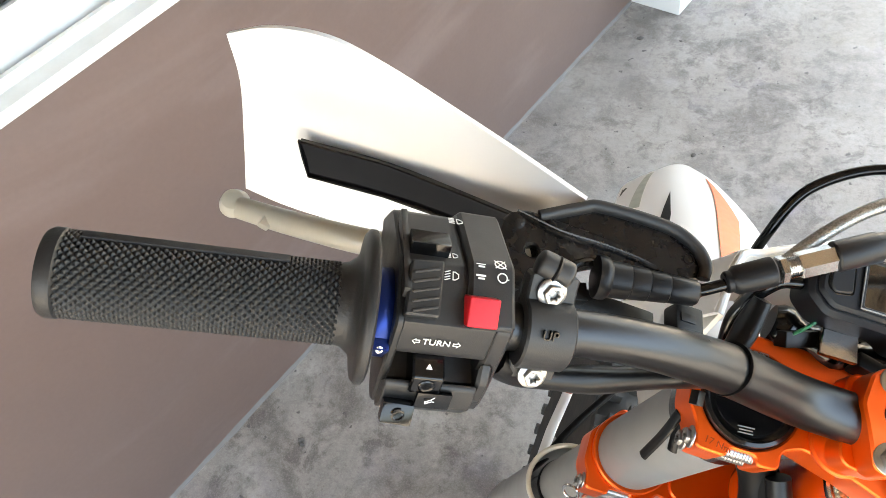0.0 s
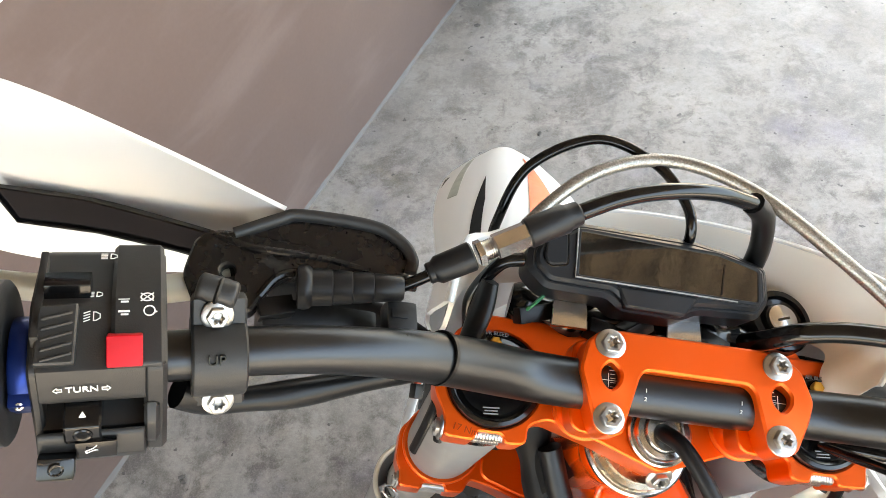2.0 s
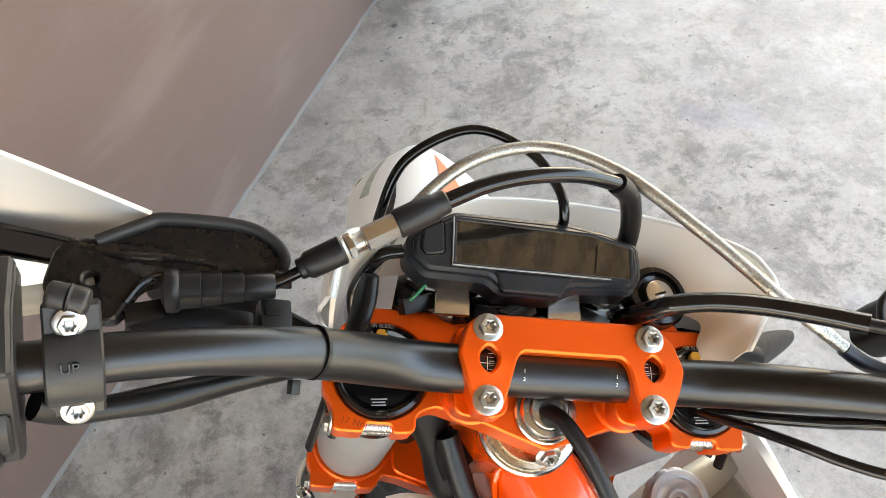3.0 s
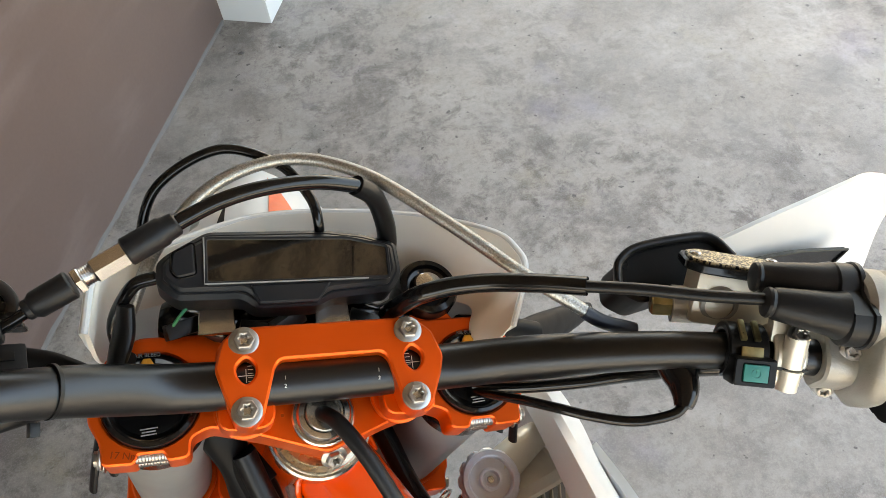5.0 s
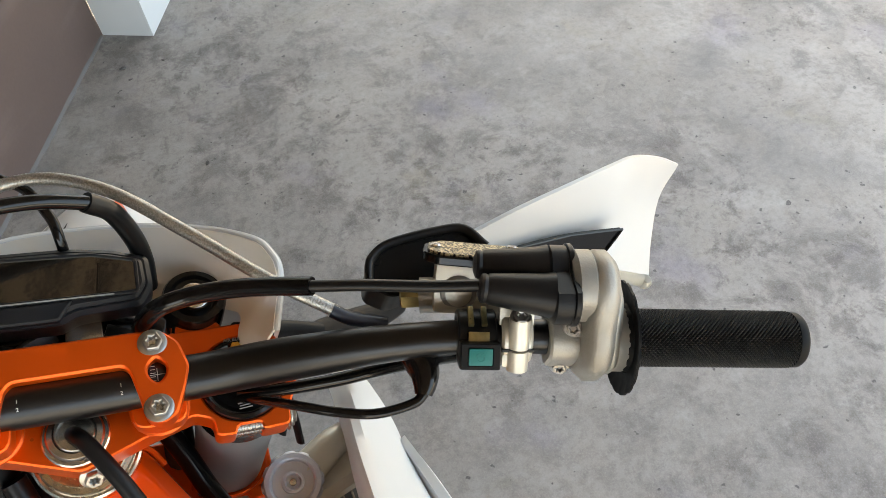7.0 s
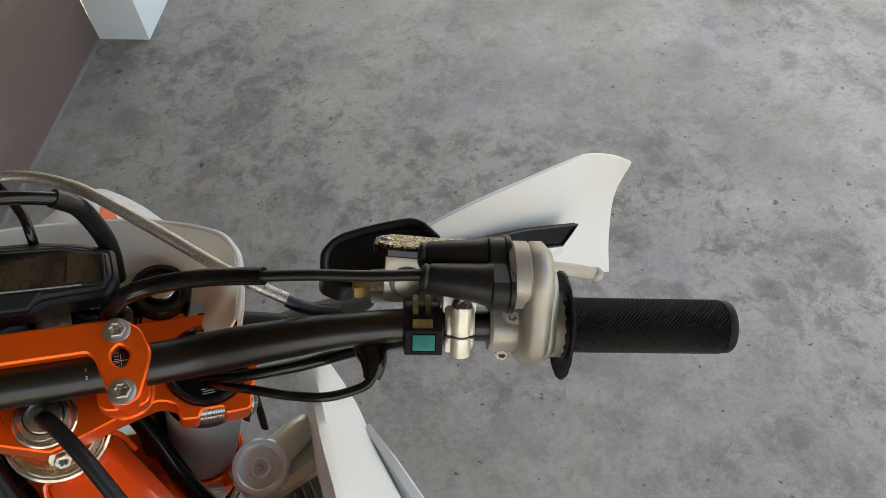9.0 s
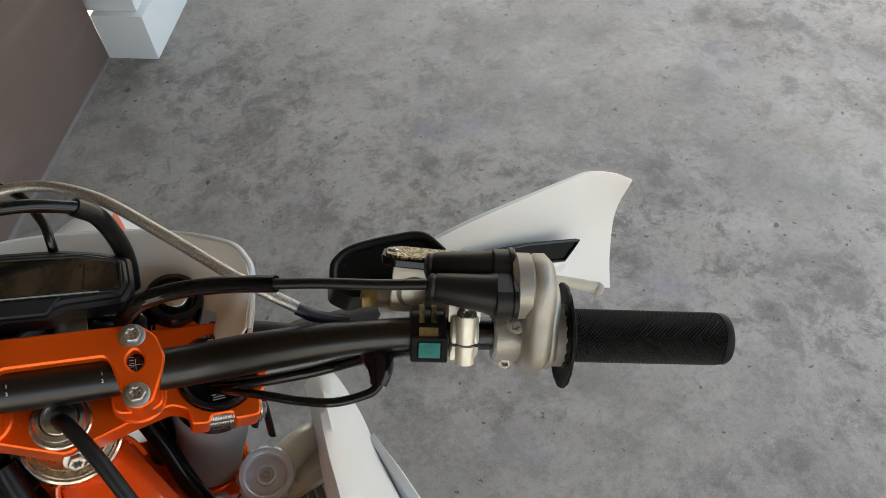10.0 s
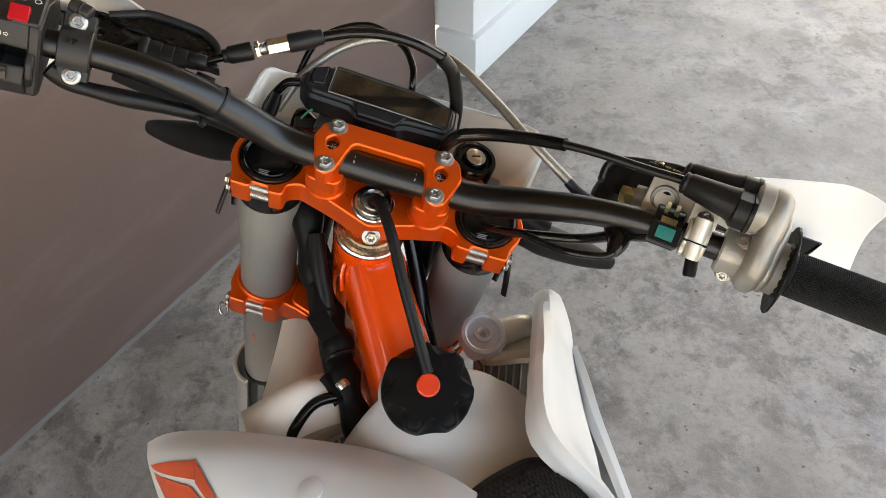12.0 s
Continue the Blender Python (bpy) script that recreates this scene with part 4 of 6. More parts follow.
def build_guards():
    rows = [
        [(-0.2361, 0.0605, 0.0200), (-0.280, 0.0730, 0.0270), (-0.3186, 0.0834, 0.0330), (-0.360, 0.0920, 0.0420), (-0.3934, 0.0962, 0.0465), (-0.430, 0.1015, 0.0320), (-0.4605, 0.1030, 0.0110)],
        [(-0.2420, 0.0560, 0.0060), (-0.285, 0.0660, 0.0050), (-0.3200, 0.0705, 0.0030), (-0.360, 0.0755, 0.0020), (-0.3950, 0.0810, 0.0000), (-0.428, 0.0880, -0.0080), (-0.4535, 0.0910, -0.0180)],
        [(-0.2480, 0.0480, -0.0150), (-0.288, 0.0560, -0.0300), (-0.3220, 0.0610, -0.0400), (-0.360, 0.0650, -0.0480), (-0.3950, 0.0680, -0.0540), (-0.428, 0.0720, -0.0600), (-0.4540, 0.0740, -0.0650)],
        [(-0.2540, 0.0400, -0.0350), (-0.290, 0.0450, -0.0600), (-0.3220, 0.0480, -0.0800), (-0.360, 0.0510, -0.0980), (-0.3950, 0.0540, -0.1080), (-0.428, 0.0570, -0.1140), (-0.4570, 0.0600, -0.1120)],
    ]
    inset = [
        [(-0.255, 0.044, 0.006), (-0.300, 0.0545, -0.0060), (-0.350, 0.0640, -0.0165), (-0.4078, 0.0680, -0.0275)],
        [(-0.258, 0.036, -0.010), (-0.300, 0.0470, -0.0280), (-0.350, 0.0560, -0.0430), (-0.4030, 0.0610, -0.0585)],
    ]
    gb = [(-0.258, 0.0420), (-0.2375, 0.0545), (-0.2265, 0.0590), (-0.1900, 0.0603), (-0.1735, 0.0545), (-0.1660, 0.0460), (-0.1660, 0.0380), (-0.1800, 0.0340), (-0.2350, 0.0360)]
    guard(rows, inset, gb, 0.006, 0.016, 1, "white plastic hand guard with black insert, scuffed")
    rows = [
        [(0.2694, 0.0600, 0.0180), (0.3115, 0.0740, 0.0225), (0.360, 0.0905, 0.0200), (0.4100, 0.1085, 0.0140), (0.4392, 0.1180, 0.0095), (0.466, 0.1165, 0.0065), (0.4845, 0.1105, 0.0030)],
        [(0.2720, 0.0540, 0.0020), (0.3130, 0.0660, -0.0020), (0.360, 0.0790, -0.0060), (0.4100, 0.0920, -0.0140), (0.4370, 0.0990, -0.0180), (0.460, 0.0990, -0.0230), (0.4780, 0.0955, -0.0290)],
        [(0.2750, 0.0440, -0.0200), (0.3150, 0.0550, -0.0320), (0.360, 0.0640, -0.0430), (0.4100, 0.0710, -0.0540), (0.4350, 0.0740, -0.0600), (0.461, 0.0740, -0.0650), (0.4860, 0.0715, -0.0710)],
        [(0.2780, 0.0360, -0.0400), (0.3170, 0.0430, -0.0620), (0.360, 0.0490, -0.0830), (0.4100, 0.0530, -0.0980), (0.4350, 0.0550, -0.1060), (0.470, 0.0540, -0.1100), (0.5020, 0.0520, -0.1130)],
    ]
    inset = [
        [(0.275, 0.044, 0.004), (0.320, 0.0560, -0.0080), (0.370, 0.0650, -0.0180), (0.4275, 0.0695, -0.0280)],
        [(0.276, 0.036, -0.010), (0.320, 0.0480, -0.0260), (0.370, 0.0570, -0.0400), (0.4195, 0.0605, -0.0490)],
    ]
    gb = [(0.272, 0.045), (0.2600, 0.0605), (0.240, 0.0620), (0.206, 0.0580), (0.192, 0.0500), (0.1880, 0.0420), (0.186, 0.030), (0.200, 0.020), (0.250, 0.030)]
    guard(rows, inset, gb, -0.010, 0.018, -1, "white plastic hand guard with black insert")


def build_right_side():
    grip(bike, RIGHT @ pose(0.0355, 0, 0.0), 1, 0.1190, 0.0027, 0.0360, 0.004, "dark grey rubber throttle grip with fine diamonds", torn=True, deep=0.0023)
    # throttle housing
    outline = [(-0.0285, 0.004), (-0.0290, 0.014), (-0.022, 0.026), (-0.010, 0.036), (0.002, 0.050), (0.014, 0.056), (0.028, 0.054), (0.039, 0.046), (0.043, 0.034), (0.038, 0.020), (0.027, 0.008), (0.0235, -0.006), (0.014, -0.0205), (-0.004, -0.0245), (-0.019, -0.020), (-0.026, -0.010)]
    th = part("throttle_housing", prism(rounded(outline, 0.008, 4), 0.0085, 0.0265, chamfer=0.0055, m=ALONG_X), CAST, bike, "cast aluminium throttle housing", RIGHT, 62)
    part("cable_seat", prism(rounded([(-0.004, 0.030), (0.002, 0.050), (0.014, 0.056), (0.028, 0.054), (0.039, 0.046), (0.043, 0.034), (0.036, 0.024), (0.016, 0.024)], 0.006, 3), -0.001, 0.014, chamfer=0.003, m=ALONG_X), CAST, th, m=RIGHT)
    part("housing_step", prism(rounded([(p[0] * 0.80 - 0.001, p[1] * 0.72 - 0.002) for p in outline], 0.008, 4), 0.024, 0.0320, chamfer=0.003, m=ALONG_X), CAST, th, m=RIGHT, angle=62)
    part("housing_flange", prism(rounded([(-0.0175, 0.008), (-0.010, 0.0165), (0.010, 0.0175), (0.018, 0.006), (0.016, -0.010), (-0.002, -0.0185), (-0.016, -0.013)], 0.005), -0.0090, 0.0120, chamfer=0.0015, m=ALONG_X), CAST, th, m=RIGHT)
    part("throttle_tube", lathe([(0.0215, 0.028), (0.0215, 0.0385)], TURN_X, 32), FORK, th, "grey plastic throttle tube", RIGHT)
    flange_bolt(th, (0.0045, -0.0010, 0.0175), (-0.15, -0.5, 0.85), 0.0046, m=RIGHT)
    flange_bolt(th, (0.0015, -0.0145, -0.0125), (-0.2, -0.85, 0.5), 0.0046, m=RIGHT)
    part("bolt_boss", lathe([(0.0082, -0.010), (0.0078, 0.006), (0.0066, 0.0075), (0, 0.0075)], axis_pose((0.0045, 0.003, 0.0105), (-0.15, -0.5, 0.85)), 24), CAST, th, m=RIGHT)
    part("bolt_boss", lathe([(0.0075, -0.010), (0.007, 0.004), (0.006, 0.005), (0, 0.005)], axis_pose((0.0022, -0.0105, -0.0148), (-0.2, -0.85, 0.5)), 24), CAST, th, m=RIGHT)
    # cable boots
    cap = [(0.0305 + 0.0145 * math.cos(t), 0.0340 + 0.0145 * math.sin(t)) for t in (math.radians(a) for a in range(-60, 121, 15))]
    cap += [(0.0090 + 0.0155 * math.cos(t), 0.0405 + 0.0155 * math.sin(t)) for t in (math.radians(a) for a in range(105, 286, 15))]
    boot = part("throttle_boot", prism(cap, -0.0150, 0.0015, chamfer=0.0028, m=ALONG_X), BOOT, bike, "black rubber twin throttle cable boot", RIGHT)
    part("boot_lip", prism(inset_loop(cap, -0.0012), -0.0025, 0.0015, chamfer=0.0008, m=ALONG_X), BLACK, boot, m=RIGHT)
    prof = [(0.0045, -0.0015), (0.0082, 0), (0.0088, 0.0015), (0.0082, 0.0035), (0.0092, 0.005), (0.0125, 0.036), (0.0140, 0.042)]
    part("boot_cone", lathe(prof, pose(-0.0545, 0.0135, 0.0425) @ axis_pose((0, 0, 0), (0.99, -0.09, -0.02)), 32), BOOT, boot, m=RIGHT)
    part("boot_cone", lathe(prof, pose(-0.0555, 0.0330, 0.0330) @ axis_pose((0, 0, 0), (0.99, -0.04, 0.02)), 32), BOOT, boot, m=RIGHT)
    # brake master cylinder
    mcm = RIGHT @ pose(-0.0485, 0.0545, 0.0020, -48, 0, -4)
    mc = part("brake_master_cylinder", box((0.056, 0.030, 0.034), (0.0, 0.0, -0.020), None, 0.004), PALE_CAST, bike, "cast aluminium front brake master cylinder", mcm)
    part("reservoir_cap", prism(rounded([(-0.037, -0.010), (-0.027, -0.0185), (0.031, -0.0185), (0.031, 0.0185), (-0.027, 0.0185), (-0.037, 0.010)], 0.003), -0.004, 0.002, chamfer=0.001), BLACK_GLOSS, mc, m=mcm)
    part("cap_plate", prism(rounded([(-0.034, -0.008), (-0.025, -0.0155), (0.028, -0.0155), (0.028, 0.0155), (-0.025, 0.0155), (-0.034, 0.008)], 0.003), 0.0015, 0.0035, chamfer=0.0005), SPECKLE, mc, "speckled gold reservoir cap", mcm)
    for x, y in ((-0.0290, 0.0), (0.022, 0.010)):
        part("cap_screw", lathe([(0.0038, 0.003), (0.0038, 0.0045), (0.003, 0.0052), (0.0012, 0.0052), (0.001, 0.004), (0, 0.004)], pose(x, y, 0), 20), STEEL, mc, m=mcm)
    sm = axis_pose((-0.0624, 0.0285, -0.0020), (-0.05, -0.80, 0.60))
    part("banjo_bolt", lathe([(0, -0.010), (0.0054, -0.010), (0.0058, -0.008), (0.0058, 0.008), (0.0050, 0.010), (0, 0.010)], axis_pose((0.279, -0.022, 0.007), (0.1, -0.8, -0.5)), 20), BLACK_SOFT, mc, "black bolt under the clamp")
    part("sight_ring", lathe([(0.0120, -0.012), (0.0120, 0), (0.0112, 0.0015), (0.0088, 0.0018), (0.0080, -0.002), (0, -0.002)], sm, 36), CAST, mc, m=RIGHT)
    part("sight_glass", lathe([(0.0078, -0.0018), (0.006, -0.0010), (0, -0.0005)], sm, 24), BLACK_SOFT, mc, "dark sight glass", RIGHT)
    part("cylinder_bore", sweep([(-0.0860, 0.0350, -0.0210), (-0.0300, 0.0340, -0.0130)], 0.0120, 28, 1), CAST, mc, m=RIGHT)
    part("banjo_fitting", lathe([(0.0085, 0), (0.0085, 0.012), (0.007, 0.013), (0, 0.013)], axis_pose((-0.0860, 0.0350, -0.0210), (-1, 0, -0.12)), 6), GOLD_DULL, mc, "dull yellow hose fitting", RIGHT)
    # clamp of the master cylinder
    ring = [(0.0172 * math.cos(t), 0.0172 * math.sin(t)) for t in (2 * math.pi * k / 28 for k in range(28))]
    part("brake_clamp", prism(ring, -0.0385, -0.0195, [circle(0, 0, 0.0122)], 0.0015, ALONG_X), PALE_CAST, mc, "bare aluminium brake clamp", RIGHT)
    for f, g in ((0.0, 0.56), (0.61, 1.0)):
        ends = [Vector((-0.0285, 0.0025, 0.0235)).lerp(Vector((-0.0285, -0.0215, 0.0005)), q) for q in (f, g)]
        part("clamp_boss", sweep(ends, 0.0066, 24, 1), PALE_CAST, mc, m=RIGHT)
    part("clamp_ear", box((0.0220, 0.020, 0.0090), (-0.029, 0.0120, 0.0150), pose(0, 0, 0, 38, 0, 0), 0.0028), PALE_CAST, mc, m=RIGHT)
    flange_bolt(mc, (-0.0285, 0.0022, 0.0238), (0, 0.0, 1.0), 0.0046, m=RIGHT)
    part("clamp_ear", box((0.0165, 0.0085, 0.0070), (-0.0300, -0.0160, 0.0030), pose(0, 0, 0, 44, 0, 0), 0.0024), PALE_CAST, mc, m=RIGHT)
    part("clamp_gap", box((0.0198, 0.0017, 0.0060), (-0.029, -0.0120, 0.0095), pose(0, 0, 0, 44, 0, 0), 0.0003), BLACK, mc, m=RIGHT)
    lv = part("brake_lever", sweep([(0.250, 0.030, 0.028), (0.300, 0.0245, 0.022), (0.350, 0.0235, 0.006), (0.395, 0.0215, -0.010), (0.4225, 0.0185, -0.0190)], lambda f: 0.0062 - 0.001 * f, 16, 8, flat=0.75), LEVER, bike, "front brake lever under a clear plastic cover")
    part("lever_ball", lathe([(0, -0.0062), (0.0035, -0.0055), (0.0058, -0.0025), (0.0063, 0), (0.0058, 0.0025), (0.0035, 0.0055), (0, 0.0062)], pose(0.4240, 0.0178, -0.0198), 24), LEVER, lv)
    # green push switch on its strap
    gs = part("start_switch", prism([(0.0165 * math.cos(t), 0.0165 * math.sin(t)) for t in (2 * math.pi * k / 28 for k in range(28))], -0.0650, -0.0415, [circle(0, 0, 0.0118)], 0.001, ALONG_X), BLACK, bike, "green push switch on a black strap round the bar", RIGHT)
    face = pose(-0.0525, -0.0185, 0.0150, 30, 0, 0)
    part("switch_box", box((0.0245, 0.0165, 0.016), (0, 0, -0.006), None, 0.0022), BLACK, gs, m=RIGHT @ face)
    part("switch_bezel", prism(rounded([(-0.0118, -0.0078), (0.0118, -0.0078), (0.0118, 0.0078), (-0.0118, 0.0078)], 0.0015), 0.0010, 0.0030, [rounded([(-0.0073, -0.0052), (0.0073, -0.0052), (0.0073, 0.0052), (-0.0073, 0.0052)], 0.001)], 0.0005), BLACK, gs, m=RIGHT @ face)
    gb = part("push_button", box((0.0140, 0.0100, 0.004), (0, 0, 0.0022), None, 0.0007), GREEN, gs, "teal green push button", RIGHT @ face)
    part("sign", prism(circle(0, 0, 0.0028, n=20), 0.0041, 0.0044, [circle(0, 0, 0.0022, n=20)], 0.00003), GREEN, gb, m=RIGHT @ face)
    part("sign", box((0.0005, 0.003, 0.0003), (0, 0.0015, 0.0043)), GREEN, gb, m=RIGHT @ face)
    for x in (-0.0575, -0.0495):
        part("strap_tab", box((0.0036, 0.014, 0.0026), (x, 0.0060, 0.0165), pose(0, 0, 0, -16, 0, 0), 0.0008), GOLD_DULL, gs, "dull brass strap tab", RIGHT)
    part("strap_plate", box((0.0125, 0.0062, 0.0014), (-0.0530, -0.0075, 0.0172), pose(0, 0, 0, 24, 0, 0), 0.0004), GOLD_DULL, gs, m=RIGHT)
    # cables on the right
    tc = cable("throttle_cable", [(0.1360, 0.0170, 0.0648), (0.165, 0.0090, 0.0760), (0.2, -0.0010, 0.0865), (0.2320, -0.0085, 0.0955)], 0.0036, BLACK, bike, "black throttle cable")
    cable("cable_cover", [(0.0430, 0.040, -0.030), (0.0460, 0.0375, -0.010), (0.0560, 0.0375, 0.0100), (0.0740, 0.0375, 0.0215), (0.095, 0.0335, 0.0345), (0.117, 0.0255, 0.0505), (0.1385, 0.0165, 0.0655)], lambda f: 0.0062 - 0.0006 * f, BLACK_GLOSS, tc, "black wrap over the throttle cables")
    cable("switch_wire", [(0.2260, -0.0330, 0.0480), (0.2050, -0.0270, 0.0260), (0.1835, -0.0215, -0.0020), (0.1600, -0.0200, -0.0150), (0.1250, -0.0150, -0.0350), (0.1000, -0.0080, -0.0500)], lambda f: 0.0052 - 0.0012 * f, BLACK_GLOSS, bike, "black switch wire under the bar")
    cw = cable("connector_wire", [(0.2000, -0.0500, 0.0350), (0.1920, -0.0545, 0.0310), (0.1704, -0.0548, 0.0240), (0.1500, -0.0470, 0.0120), (0.1324, -0.0381, 0.0030), (0.1150, -0.0250, -0.0200), (0.1000, -0.0120, -0.0500)], 0.0032, BLACK_GLOSS, bike, "black wire looped below the bar")
    part("tape_wrap", sweep([(0.2000, -0.0190, 0.0330), (0.2024, -0.0278, 0.0325), (0.2030, -0.0370, 0.0345), (0.2010, -0.0450, 0.0355), (0.1985, -0.0515, 0.0345)], lambda f: 0.0118 - 0.0062 * f ** 1.6, 14, 6, flat=0.9), BLACK_GLOSS, cw, "creased black tape")


def build_dash():
    tilt = pose(0, 0.070, -0.0115, 4, 1.5, 0) @ Matrix.Translation((0, -0.070, 0))
    outline = [(-0.0975, 0.0755), (-0.0915, 0.0810), (-0.0680, 0.0950), (0.0050, 0.0950), (0.0300, 0.0915), (0.0520, 0.0850), (0.0535, 0.0640), (0.0460, 0.0515), (0.0070, 0.0490), (-0.0010, 0.0445), (-0.0400, 0.0445), (-0.0480, 0.0510), (-0.0860, 0.0515), (-0.0975, 0.0620)]
    dash = part("dash", prism(rounded(outline, 0.004), -0.0300, -0.0035, chamfer=0.0028, m=tilt), DASH, bike, "black plastic digital dash")
    part("bezel", prism(rounded(inset_loop(outline, 0.0042), 0.003), -0.006, 0.0, chamfer=0.0020, m=tilt), DASH, dash)
    scr = rounded([(-0.0680, 0.0875), (0.0180, 0.0860), (0.0430, 0.0800), (0.0430, 0.0605), (-0.0680, 0.0605)], 0.0015)
    part("screen_frame", prism(inset_loop(scr, -0.0022), -0.002, 0.0012, [inset_loop(scr, 0.0002)], 0.0005, tilt), DASH, dash)
    # Pale grey line painted in for the highlight along the moulded edge
    part("edge_highlight", sweep([(-0.0698, 0.0890, 0.0012), (-0.0698, 0.0750, 0.0012), (-0.0698, 0.0590, 0.0012), (-0.030, 0.0590, 0.0012), (0.030, 0.0590, 0.0012)], 0.0005, 8, 1), TILE_PLASTIC, dash, "pale line drawn as the edge highlight", FORE @ tilt)
    part("screen", prism(scr, -0.002, 0.0006, chamfer=0.0001, m=tilt), SCREEN, dash, "dark unlit display")
    part("screen_divider", box((0.0008, 0.019, 0.0003), (0.0210, 0.0715, 0.0009), pose(0, 0, 0, 0, 0, -6)), BLACK_GLOSS, dash, m=FORE @ tilt)
    b = rounded([(-0.0880, 0.0790), (-0.0760, 0.0855), (-0.0750, 0.0660), (-0.0850, 0.0640), (-0.0885, 0.0680)], 0.002)
    part("button", prism(b, -0.002, 0.0014, chamfer=0.0008, m=tilt), DASH, dash, "black dash button")
    part("groove", prism(inset_loop(b, -0.0012), -0.002, 0.0004, [inset_loop(b, -0.0003)], 0.0001, tilt), BLACK_GLOSS, dash)
    part("chin", prism(rounded([(-0.044, 0.0575), (0.006, 0.0575), (-0.0025, 0.0455), (-0.0385, 0.0455)], 0.0015), -0.006, 0.0016, chamfer=0.0012, m=tilt), DASH, dash)
    for x in (-0.0640, 0.0085):
        part("mount_tab", prism(rounded([(x - 0.0115, 0.037), (x + 0.0115, 0.037), (x + 0.0105, 0.055), (x - 0.0105, 0.055)], 0.001), -0.0420, -0.0385, chamfer=0.0006), STEEL, dash, "bright aluminium mounting tab")
    # wiring and connectors under the dash
    loom = part("dash_loom", sweep([(-0.098, 0.055, -0.060), (-0.06, 0.050, -0.058), (-0.01, 0.052, -0.062), (0.04, 0.048, -0.058), (0.06, 0.045, -0.065)], lambda f: 0.012 + 0.003 * math.sin(f * 31), 12, 8), BLACK_GLOSS, bike, "black bundle of wires and connectors under the dash")
    for x, y, z, a in ((-0.085, 0.046, -0.050, 20), (-0.040, 0.040, -0.050, -10), (-0.020, 0.045, -0.048, 35), (0.030, 0.042, -0.050, -20), (-0.055, 0.060, -0.045, 5)):
        part("connector", box((0.022, 0.010, 0.012), (x, y, z), pose(0, 0, 0, a, 10, a), 0.001), BLACK, loom)
    cable("green_wire", [(-0.092, 0.044, -0.046), (-0.085, 0.050, -0.036), (-0.078, 0.058, -0.034)], 0.0011, GREEN_WIRE, loom, "green wire")
    cable("cable", [(-0.098, 0.070, -0.022), (-0.112, 0.066, -0.026), (-0.1245, 0.050, -0.045), (-0.1220, 0.035, -0.065)], 0.0042, BLACK_GLOSS, loom)
    part("rubber_sleeve", sweep([(-0.116, 0.056, -0.030), (-0.118, 0.042, -0.040), (-0.1225, 0.026, -0.046), (-0.130, 0.010, -0.060)], lambda f: 0.0062 + 0.0022 * math.sin(f * 4), 14, 6, flat=0.7), BLACK, loom)
    # ignition lock
    key = part("ignition_lock", lathe([(0.0220, -0.030), (0.0220, -0.004), (0.0205, -0.001), (0.0165, 0.0), (0.0150, -0.003), (0.0115, -0.004), (0.0112, -0.001), (0, -0.001)], pose(0.0795, 0.0655, -0.0480, -6, 4, 0), 40), BLACK_GLOSS, bike, "black ignition lock with bright keyway")
    part("lock_plug", lathe([(0.0100, -0.001), (0.0100, 0.0004), (0.009, 0.0010), (0, 0.0010)], pose(0.0795, 0.0655, -0.0480, -6, 4, 0), 32), STEEL, key, "bright lock plug")
    part("keyway", box((0.0085, 0.0016, 0.0006), (0.0795, 0.0655, -0.0468), pose(0, 0, 0, -6, 4, 20)), BLACK_GLOSS, key)
    braided([(-0.118, 0.060, -0.060), (-0.098, 0.094, -0.030), (-0.062, 0.128, -0.012), (-0.0152, 0.1430, -0.0060), (0.030, 0.1240, 0.0080), (0.075, 0.0830, 0.0200), (0.120, 0.0420, 0.0240), (0.1607, 0.0149, 0.0196)], 0.0041)
    cable("hose_end", [(0.1570, 0.0165, 0.0200), (0.170, 0.0095, 0.0175), (0.192, 0.0040, 0.0140)], 0.0048, NAVY, bike, "dark blue shrink sleeve on the brake hose")


